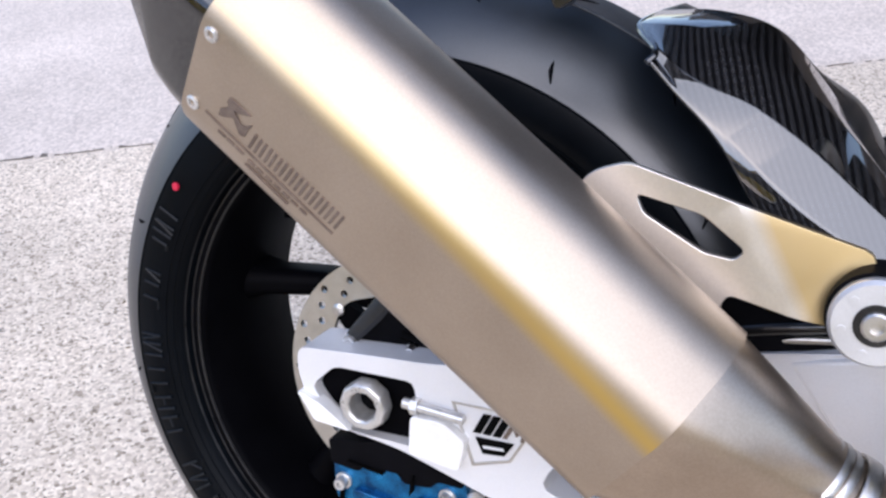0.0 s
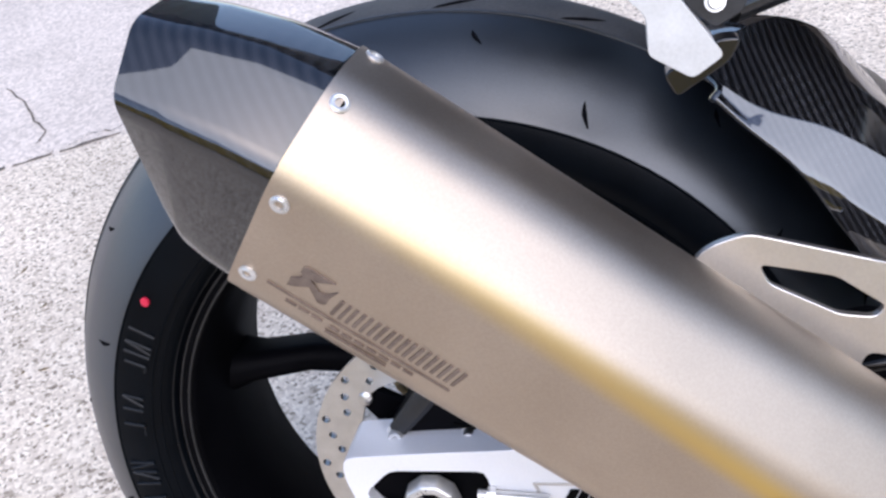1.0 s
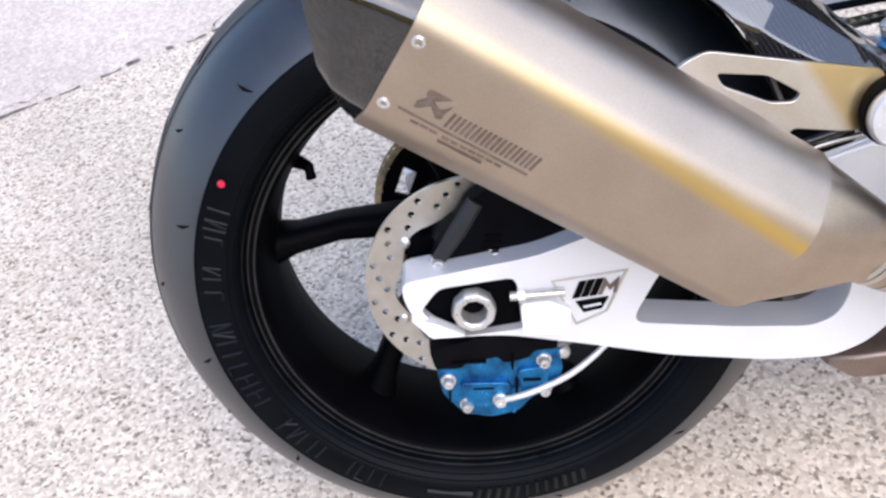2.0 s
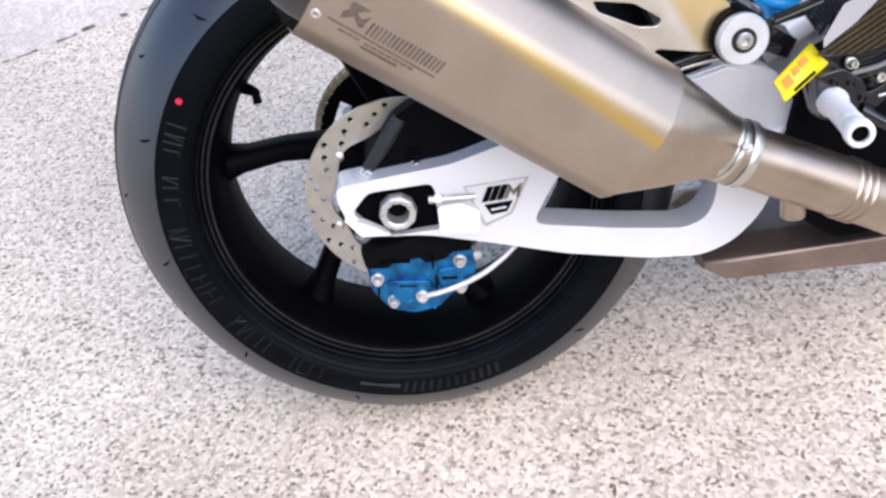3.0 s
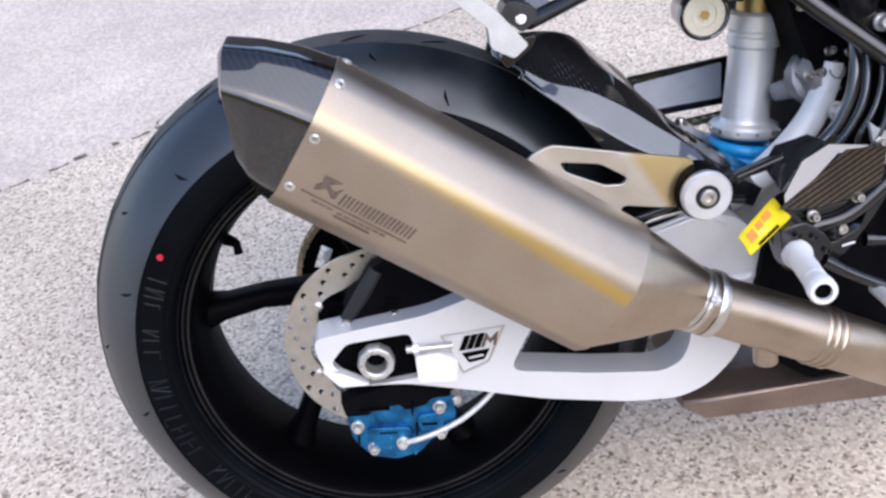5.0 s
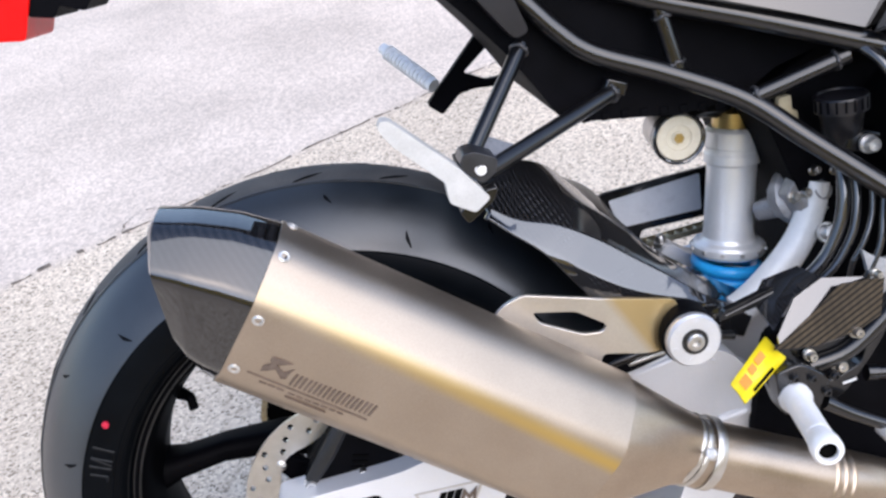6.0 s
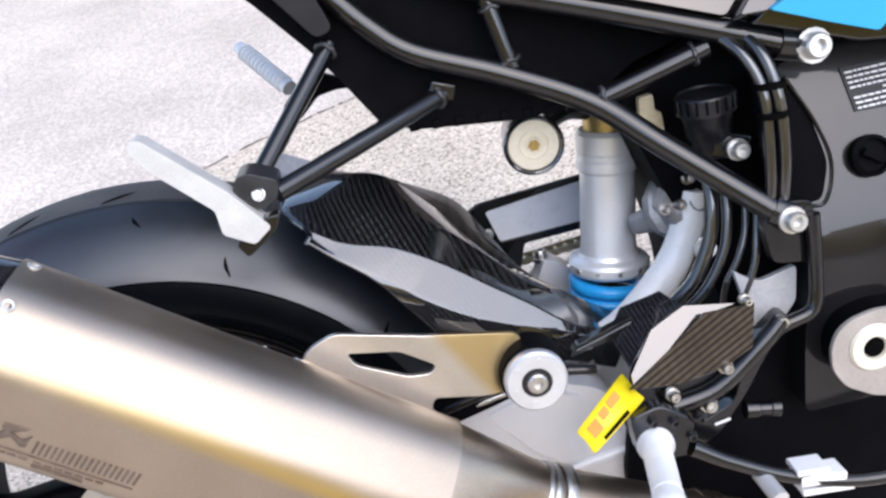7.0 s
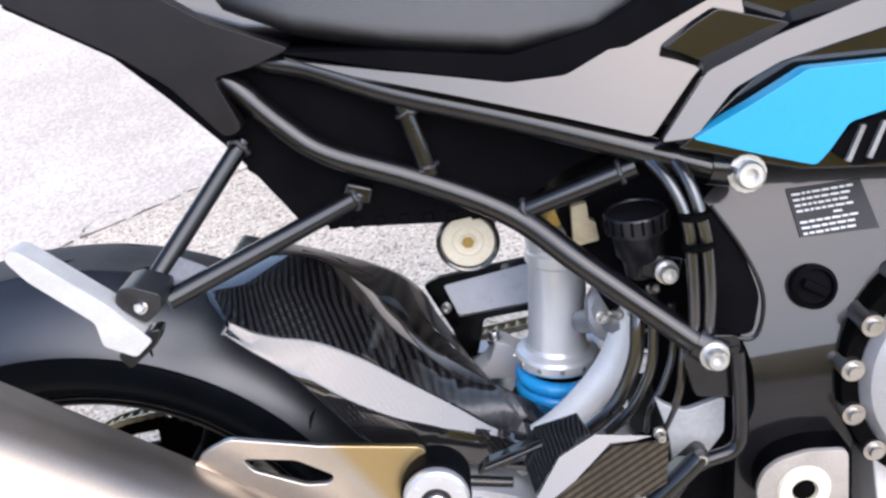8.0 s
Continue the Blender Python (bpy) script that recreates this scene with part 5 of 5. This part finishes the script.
    for k in range(8):
        z, x = 0.6445 - k * 0.0039, 0.6265 + k * 0.0005
        end = x + rng.uniform(0.030, 0.045)
        while x < end:
            w = rng.uniform(0.0022, 0.0065)
            if k != 4 or rng.random() < 0.5:
                part("label_line", lean_in(plate([(x, z), (x + w, z - w * 0.03), (x + w, z - w * 0.03 - 0.0013), (x, z - 0.0013)], -0.1921, -0.1905)), M_WHITE, lab)
            x += w + 0.0012
    plug = part("frame_plug", lathe([(0.0165, -0.004), (0.0165, 0.003), (0.0135, 0.005), (0.0125, 0.001), (0, 0.001)], (0.629, -0.176, 0.582), (0, -1, 0.25), 28), M_PLASTIC, bike, "black plastic frame plug")
    part("plug_bar", block((0.629, -0.180, 0.583), (0.020, 0.006, 0.006), (0, 35, 0)), M_PLASTIC, plug, bevel=0.001)
    # engine covers
    cover = part("clutch_cover", lathe([(0, 0.018), (0.060, 0.018), (0.074, 0.012), (0.080, 0.0), (0.084, -0.01), (0.084, -0.04), (0, -0.04)], (0.729, -0.195, 0.505), (0, -1, 0.05), 64), surface("cast engine alloy", (0.34, 0.34, 0.35), (0.46, 0.46, 0.47), 0.42, 0.5, 14, 4, 0.3, 700), bike, "silver engine clutch cover", sharp=40)
    # black ring that paints the shaded gap between cover and lugs
    part("cover_gap_shade", lathe([(0.080, 0.004), (0.092, 0.004), (0.093, -0.002), (0.093, -0.03), (0.08, -0.03)], (0.729, -0.195, 0.505), (0, -1, 0.05), 64), M_BLACK_AND_SHADE, cover, "black ring for the shaded gap round the cover")
    for k in range(10):
        a = radians(95 + k * 24)
        c = Vector((0.729 + 0.087 * math.cos(a), -0.199, 0.505 + 0.087 * math.sin(a)))
        part("cover_lug", lathe([(0, 0.009), (0.0045, 0.009), (0.0050, 0.0075), (0.0052, 0.005), (0.0085, 0.005), (0.0088, -0.03), (0, -0.03)], c, (0, -1, 0), 14), M_STEEL, cover)
    guard = [(0.566, 0.447), (0.572, 0.460), (0.583, 0.468), (0.605, 0.472), (0.634, 0.468), (0.631, 0.389), (0.599, 0.397), (0.576, 0.411), (0.566, 0.428)]
    g = part("pivot_plate", plate(rounded(guard, 0.006, 3), -0.216, -0.2115), surface("cream powder coat", (0.36, 0.325, 0.29), (0.50, 0.455, 0.41), 0.4, 0.2, 30, 4, 0.2, 900), bike, "pale swingarm pivot plate", bevel=0.004)
    part("pivot_backing", plate(rounded([(x + 0.004, z) for x, z in guard], 0.006, 3), -0.2115, -0.188), M_RIM, g, "black boss behind the plate")
    part("pivot_socket", lathe([(0.020, 0.0), (0.0185, 0.003), (0.010, 0.003), (0.009, -0.004), (0, -0.004)], (0.600, -0.2165, 0.441), (0, -1, 0), 32), M_CREAM, g, sharp=25)
    # black disc paints the shade in the bore
    part("pivot_bore_shade", lathe([(0, -0.003), (0.0085, -0.003), (0.0085, 0.0), (0, 0.0)], (0.600, -0.2175, 0.441), (0, -1, 0), 12), M_BLACK_AND_SHADE, g)


build_fairing()


def build_rearset():
    # heel guard: a lower bronze facet, a pale upper one and a dark flange, folded along a slanted line
    def facet(name, pts, mat, parent, label=""):
        """A thin flat slab over the corner points, 2 mm deep."""
        p = [Vector(q) for q in pts]
        nor = (p[1] - p[0]).cross(p[2] - p[0]).normalized()
        if nor.y > 0:
            nor = -nor
        b = bmesh.new()
        top = [b.verts.new(q) for q in p]
        low = [b.verts.new(q - nor * 0.002) for q in p]
        b.faces.new(top)
        b.faces.new(low[::-1])
        for k in range(len(p)):
            b.faces.new((top[k - 1], top[k], low[k], low[k - 1]))
        return part(name, b, mat, parent, label, flat=True)

    fold_a, fold_b, fold_c = (0.402, -0.2265, 0.461), (0.466, -0.2265, 0.509), (0.505, -0.2265, 0.507)
    hg = facet("heel_guard", [fold_a, (0.440, -0.2265, 0.456), (0.479, -0.2265, 0.462), (0.500, -0.2265, 0.472), fold_c, fold_b], M_CARBON_SIDE, bike, "carbon heel guard with bronze sheen")
    facet("guard_facet", [(0.4035, -0.2346, 0.470), (0.4701, -0.2173, 0.5038), (0.4952, -0.2159, 0.506), (0.4554, -0.212, 0.5123), (0.4269, -0.2183, 0.5021), (0.4032, -0.2330, 0.477)], M_FACET, hg, "gloss upper facet")
    facet("guard_flange", [(0.4056, -0.2195, 0.4757), (0.427, -0.2155, 0.5015), (0.452, -0.2180, 0.5165), (0.446, -0.186, 0.517), (0.413, -0.186, 0.511), (0.400, -0.190, 0.494)], M_CARBON, hg)
    hanger = [(0.392, 0.440), (0.405, 0.456), (0.44, 0.452), (0.475, 0.455), (0.505, 0.474), (0.527, 0.492), (0.536, 0.484), (0.512, 0.456), (0.495, 0.430), (0.47, 0.40), (0.44, 0.385), (0.405, 0.395)]
    hole = rounded([(0.44, 0.438), (0.472, 0.440), (0.495, 0.455), (0.485, 0.425), (0.455, 0.412)], 0.006, 2)
    rs = part("footrest_hanger", plate(rounded(hanger, 0.008, 3), -0.218, -0.206, [hole]), M_BLACK, bike, "black machined footrest hanger", bevel=0.002)
    part("hanger_arm", tube([(0.43, -0.222, 0.435), (0.47, -0.222, 0.442), (0.51, -0.220, 0.470), (0.527, -0.218, 0.484)], 0.0075, 12, 5), M_BLACK, rs)
    for x, y, z, r in ((0.478, -0.224, 0.460, 0.0055), (0.434, -0.226, 0.448, 0.0052), (0.527, -0.216, 0.483, 0.0062), (0.500, -0.222, 0.510, 0.004), (0.462, -0.222, 0.430, 0.0065)):
        bolt("hanger_bolt", (x, y, z), (0, -1, 0.1), r * 0.8, rs, M_STEEL)
    part("adjust_block", plate(rounded([(0.395, 0.445), (0.42, 0.450), (0.445, 0.430), (0.435, 0.402), (0.40, 0.402)], 0.006, 2), -0.240, -0.214), M_BLACK, rs, bevel=0.003)
    for x, z in ((0.412, 0.438), (0.428, 0.434), (0.405, 0.42), (0.44, 0.418), (0.448, 0.432)):
        bolt("adjust_bolt", (x, -0.241, z), (0, -1, 0), 0.0035, rs, M_BLACK, 0.004)
    part("pedal_return", lathe([(0, 0), (0.0075, 0), (0.0075, 0.010), (0.0062, 0.011), (0.0062, 0.020), (0.0072, 0.021), (0.0072, 0.028), (0, 0.028)], (0.498, -0.200, 0.403), (1, -0.05, -0.18), 20), M_BLACK, rs, "small black switch barrel")
    part("hanger_text", block((0.472, -0.2195, 0.410), (0.013, 0.001, 0.002), (0, -8, 0)), M_WHITE, rs)
    a, b = Vector((0.413, -0.232, 0.418)), Vector((0.392, -0.338, 0.426))
    w = (b - a).normalized()
    peg = part("rider_footrest", lathe([(0, 0), (0.0135, 0), (0.0145, 0.012), (0.0112, 0.018), (0.0108, 0.085), (0.0125, 0.098), (0.0125, 0.107), (0.0105, 0.110), (0.0078, 0.110), (0.007, 0.104), (0, 0.104)], a, w, 28), M_WHITE_METAL, bike, "silver machined rider footrest", sharp=40)
    # black disc paints the shade at the hollow end
    part("peg_bore_shade", lathe([(0, 0), (0.0072, 0), (0.0072, 0.0012), (0, 0.0012)], a + w * 0.1045, w, 18), M_BLACK_AND_SHADE, peg)
    for k in range(0, 9, 4):
        part("peg_knurl", lathe([(0.0102, -0.0016), (0.0111, -0.0010), (0.0111, 0.0010), (0.0102, 0.0016)], a + w * (0.024 + k * 0.0072), w, 24), M_WHITE_METAL, peg)
    # brake pedal with its tip
    ped = part("brake_pedal", tube([(0.44, -0.236, 0.405), (0.47, -0.24, 0.385), (0.52, -0.245, 0.360), (0.58, -0.248, 0.345), (0.66, -0.25, 0.350)], [0.007, 0.006, 0.0055, 0.0055, 0.005], 10, 5), M_BLACK, bike, "black brake pedal lever")
    part("pedal_pad", tube([(0.490, -0.238, 0.368), (0.493, -0.268, 0.363)], 0.0068, 16, 1), M_ALU, ped)
    for x, z, w, h in ((0.528, 0.366, 0.026, 0.005), (0.536, 0.357, 0.037, 0.0085), (0.539, 0.3465, 0.042, 0.005)):
        part("pedal_tread", block((x, -0.240, z), (w, 0.022, h), (0, 6, 0)), M_WHITE_METAL, ped, "bright ribbed pedal tread", bevel=0.0012)
    # hanging yellow tag
    q = [Vector((0.353, -0.246, 0.449)), Vector((0.363, -0.250, 0.429)), Vector((0.412, -0.228, 0.452)), Vector((0.401, -0.212, 0.469))]
    ring = rounded([(0, 0), (0.02, 0.5), (0, 1), (1, 1), (0.97, 0.62), (0.99, 0.4), (1, 0)], 0.06, 2)
    bm = bmesh.new()
    bm.faces.new([bm.verts.new(q[0].lerp(q[3], u).lerp(q[1].lerp(q[2], u), v)) for u, v in ring])
    tag = part("cable_tag", bm, M_YELLOW, bike, "yellow tag wrapped round a cable")
    tag.modifiers.new("thickness", "SOLIDIFY").thickness = 0.0015

    def on_tag(u, v):
        n = (q[3] - q[0]).cross(q[1] - q[0]).normalized()
        if n.y > 0:
            n = -n
        return q[0].lerp(q[3], u).lerp(q[1].lerp(q[2], u), v) + n * 0.0018

    for u0, u1, v0, v1, mt in ((0.12, 0.30, 0.18, 0.62, M_ORANGE), (0.36, 0.50, 0.15, 0.45, M_ORANGE), (0.54, 0.74, 0.12, 0.40, M_ORANGE), (0.22, 0.70, 0.80, 0.92, M_BLACK_AND_SHADE)):
        bm = bmesh.new()
        bm.faces.new([bm.verts.new(on_tag(u, v)) for u, v in ((u0, v0), (u1, v0), (u1, v1), (u0, v1))])
        part("tag_print", bm, mt, tag)


build_rearset()


def build_lines():
    """Hoses, reservoir and small castings between shock and frame."""
    for pts, r in (([(0.520, -0.172, 0.700), (0.531, -0.190, 0.684), (0.5385, -0.200, 0.658), (0.5385, -0.203, 0.62), (0.536, -0.203, 0.583), (0.531, -0.20, 0.556)], 0.0044),
                   ([(0.538, -0.178, 0.697), (0.545, -0.196, 0.677), (0.549, -0.203, 0.645), (0.5485, -0.205, 0.61), (0.546, -0.204, 0.583), (0.543, -0.20, 0.56)], 0.0046),
                   ([(0.505, -0.160, 0.594), (0.502, -0.168, 0.574), (0.496, -0.172, 0.545), (0.480, -0.172, 0.514), (0.458, -0.170, 0.494), (0.436, -0.165, 0.480)], 0.0058),
                   ([(0.515, -0.165, 0.592), (0.512, -0.172, 0.562), (0.505, -0.176, 0.534), (0.488, -0.176, 0.506), (0.468, -0.174, 0.488)], 0.0040),
                   ([(0.528, -0.170, 0.585), (0.524, -0.176, 0.550), (0.514, -0.180, 0.526), (0.502, -0.180, 0.506), (0.497, -0.178, 0.486)], 0.0026),
                   ([(0.535, -0.180, 0.575), (0.528, -0.186, 0.545), (0.522, -0.190, 0.520), (0.508, -0.190, 0.492)], 0.0030)):
        part("rubber_hose", tube(pts, r, 12, 6), M_HOSE, bike, "black rubber hose")
    for z in (0.662, 0.640):
        part("hose_clip", lathe([(0.004, -0.002), (0.0112, -0.002), (0.0112, 0.002), (0.004, 0.002)], (0.5435, -0.202, z), (0, 0, 1), 12), M_BLACK_AND_SHADE, bike)
    part("bracing_rod", tube([(0.255, -0.160, 0.444), (0.300, -0.165, 0.456), (0.340, -0.165, 0.462), (0.39, -0.165, 0.452)], 0.0045, 10, 5), M_BLACK, bike, "black hose along the swingarm")
    part("bracing_rod", tube([(0.262, -0.158, 0.437), (0.305, -0.163, 0.448), (0.345, -0.163, 0.452)], 0.0028, 10, 5), M_STEEL, bike, "thin steel brake pipe")
    part("pipe_guide", plate(rounded([(0.365, 0.484), (0.372, 0.493), (0.440, 0.512), (0.446, 0.505), (0.41, 0.492)], 0.003, 2), -0.196, -0.188), M_BLACK, bike, "black pipe guide", bevel=0.001)
    part("guide_strip", tube([(0.372, -0.197, 0.489), (0.405, -0.197, 0.498), (0.438, -0.197, 0.508)], 0.0016, 8, 3), M_BLACK, bike)
    seat_at = (0.5125, -0.152, 0.638)
    ms = part("brake_reservoir", lathe([(0, -0.034), (0.012, -0.034), (0.0135, -0.022), (0.0175, -0.016), (0.0190, -0.002), (0.0200, 0.004), (0, 0.004)], seat_at, (0, -0.05, 1), 32), surface("satin black plastic", (0.004, 0.004, 0.005), (0.008, 0.008, 0.010), 0.35, 0, 40, spec=0.35), bike, "small black fluid reservoir", sharp=30)
    part("reservoir_lid", lathe([(0.0190, 0.003), (0.0232, 0.003), (0.0236, 0.0045), (0.0236, 0.0160), (0.0226, 0.0175), (0.0205, 0.0178), (0.0198, 0.0165), (0, 0.0165)], seat_at, (0, -0.05, 1), 36), surface("ribbed black lid", (0.006, 0.006, 0.008), (0.012, 0.012, 0.015), 0.32, 0, 90, spec=0.5), ms, sharp=30)
    for k in range(20):
        a = 2 * math.pi * k / 20
        part("lid_rib", block((seat_at[0] + 0.0237 * math.cos(a), seat_at[1] + 0.0237 * math.sin(a), seat_at[2] + 0.0102), (0.0016, 0.0022, 0.0105), (0, 0, math.degrees(a))), M_PLASTIC, ms)
    part("reservoir_mount", block((0.524, -0.160, 0.612), (0.03, 0.01, 0.02), (0, 20, 0)), M_BLACK, ms, bevel=0.002)
    part("spring_clip", plate(rounded([(0.468, 0.622), (0.488, 0.624), (0.487, 0.640), (0.482, 0.642), (0.482, 0.656), (0.470, 0.655)], 0.002, 2), -0.12, -0.112), surface("tan connector plastic", (0.34, 0.28, 0.17), (0.46, 0.40, 0.27), 0.5, 0, 60), bike, "cream connector block", bevel=0.002)
    link = part("linkage_casting", lathe([(0, -0.034), (0.026, -0.034), (0.031, -0.024), (0.031, -0.014), (0.025, -0.010), (0.026, 0.006), (0.021, 0.012), (0.012, 0.013), (0.010, 0.020), (0, 0.020)], (0.508, -0.090, 0.548), (0.3, -1, 0.35), 12), M_CAST, bike, "grey cast linkage block", sharp=50)
    part("casting_arm", tube([(0.47, -0.05, 0.525), (0.49, -0.07, 0.535), (0.515, -0.085, 0.55)], [0.010, 0.013, 0.010], 12, 4), M_CAST, link)
    part("casting_lug", plate(rounded([(0.476, 0.552), (0.490, 0.574), (0.508, 0.584), (0.530, 0.580), (0.534, 0.562), (0.512, 0.566), (0.496, 0.556), (0.484, 0.542)], 0.004, 2), -0.104, -0.086), M_CAST, link, bevel=0.003)
    for x, z in ((0.484, 0.552), (0.506, 0.575), (0.527, 0.571)):
        bolt("casting_bolt", (x, -0.105, z), (0.1, -1, 0.2), 0.0042, link, M_STEEL)
    for k in range(5):
        a = radians(20 + k * 72)
        part("casting_rib", block((0.508 + 0.025 * math.cos(a), -0.096, 0.548 + 0.025 * math.sin(a)), (0.010, 0.016, 0.005), (0, -math.degrees(a), 0)), M_CAST, link, bevel=0.001)
    bolt("casting_bolt", (0.510, -0.116, 0.513), (0.2, -1, 0.3), 0.0075, link)
    bolt("casting_bolt", (0.495, -0.104, 0.553), (0.2, -1, 0.3), 0.005, link, M_STEEL)
    # chain guard on the far arm
    guard = rounded([(0.330, 0.528), (0.345, 0.534), (0.480, 0.541), (0.480, 0.482), (0.385, 0.480), (0.372, 0.440), (0.355, 0.436), (0.352, 0.470)], 0.004, 2)
    win = rounded([(0.350, 0.524), (0.462, 0.5345), (0.460, 0.490), (0.360, 0.488)], 0.003, 2)
    cg = part("chain_guard", plate(guard, 0.090, 0.097, [win]), M_BLACK, bike, "black chain guard with a panel painted pale as reflection", bevel=0.001)
    # pale base colour stands for the bright reflection in the guard
    part("guard_panel", plate(win, 0.092, 0.095), surface("panel with painted pale reflection", (0.74, 0.76, 0.80), (0.82, 0.84, 0.88), 0.3), cg)
    bolt("guard_bolt", (0.349, 0.089, 0.500), (0, -1, 0), 0.004, cg)
    # dark castings that fill the frame behind the shock
    part("engine_block", plate(rounded([(0.520, 0.30), (0.525, 0.43), (0.515, 0.50), (0.490, 0.555), (0.470, 0.61), (0.455, 0.66), (0.53, 0.70), (0.80, 0.70), (0.80, 0.20), (0.60, 0.20)], 0.02, 3), -0.105, 0.105), M_PLASTIC, bike, "dark engine and inner frame", bevel=0.01)
    part("inner_guard", plate(rounded([(0.425, 0.440), (0.50, 0.465), (0.56, 0.47), (0.655, 0.41), (0.655, 0.23), (0.46, 0.225), (0.405, 0.27), (0.402, 0.34)], 0.012, 3), -0.158, -0.142), M_PLASTIC, bike, "black inner guard behind the footrest", bevel=0.003)
    part("splash_panel", plate(rounded([(0.535, 0.668), (0.556, 0.665), (0.575, 0.628), (0.585, 0.592), (0.578, 0.562), (0.54, 0.568)], 0.008, 3), -0.196, -0.186), M_PLASTIC, bike, "black plastic splash panel", bevel=0.002)
    part("panel_edge", tube([(0.556, -0.197, 0.664), (0.575, -0.198, 0.628), (0.586, -0.198, 0.592), (0.579, -0.198, 0.562), (0.56, -0.198, 0.564)], 0.0016, 8, 5), M_BLACK, bike)
    part("heat_shield", plate(rounded([(0.504, 0.522), (0.511, 0.515), (0.525, 0.507), (0.555, 0.514), (0.552, 0.484), (0.533, 0.462), (0.509, 0.430), (0.494, 0.430), (0.512, 0.463), (0.511, 0.490)], 0.004, 2), -0.192, -0.186), surface("grey cast alloy", (0.36, 0.37, 0.385), (0.50, 0.51, 0.52), 0.45, 0.3, 20), bike, "grey metal shield", bevel=0.001)
    part("lower_mount", plate(rounded([(0.525, 0.560), (0.535, 0.575), (0.565, 0.570), (0.566, 0.520), (0.556, 0.522), (0.530, 0.527)], 0.006, 3), -0.208, -0.196), M_BLACK, bike, "black frame mount plate", bevel=0.002)
    part("mount_arm", tube([(0.561, -0.214, 0.562), (0.560, -0.214, 0.520), (0.555, -0.215, 0.486), (0.530, -0.216, 0.478), (0.507, -0.217, 0.467), (0.476, -0.218, 0.452)], 0.0055, 10, 5), M_BLACK, bike, "black bent support arm")
    part("far_lug", plate(rounded([(0.36, 0.445), (0.385, 0.462), (0.392, 0.478), (0.402, 0.478), (0.42, 0.462), (0.45, 0.45), (0.44, 0.435)], 0.005, 3), 0.03, 0.06), M_ARM, bike, "silver swingarm lug", bevel=0.003)
    bolt("lug_bolt", (0.393, 0.045, 0.478), (0, 0, 1), 0.006, bike, M_STEEL, 0.008, "steel lug bolt")


build_lines()

# plain house wall that closes the place behind the camera
wall = part("wall_south", plate([(-14, FLOOR), (14, FLOOR), (14, 1.9), (-14, 1.9)], -5.2, -5.0), surface("yellow ochre rendered wall", (0.74, 0.47, 0.09), (0.84, 0.56, 0.13), 0.9, 0, 2, 5, 0.3, 60), None)
tagged(wall, "yellow ochre rendered garden wall", "wall", kind="structure")
# unseen dark wall across the paving, added to darken reflections from the north
reflection_wall = part("reflection_wall_north", plate([(-0.6, FLOOR), (16, FLOOR), (16, 1.8), (-0.6, 1.8)], 5.2, 5.5), surface("dark brown reflection blocker", (0.024, 0.017, 0.012), (0.042, 0.030, 0.021), 0.8, 0, 3, 5, 0.3, 60, stretch=(1, 1, 8)), None)
tagged(reflection_wall, "unseen dark brown wall added to darken reflections", "wall", kind="structure")
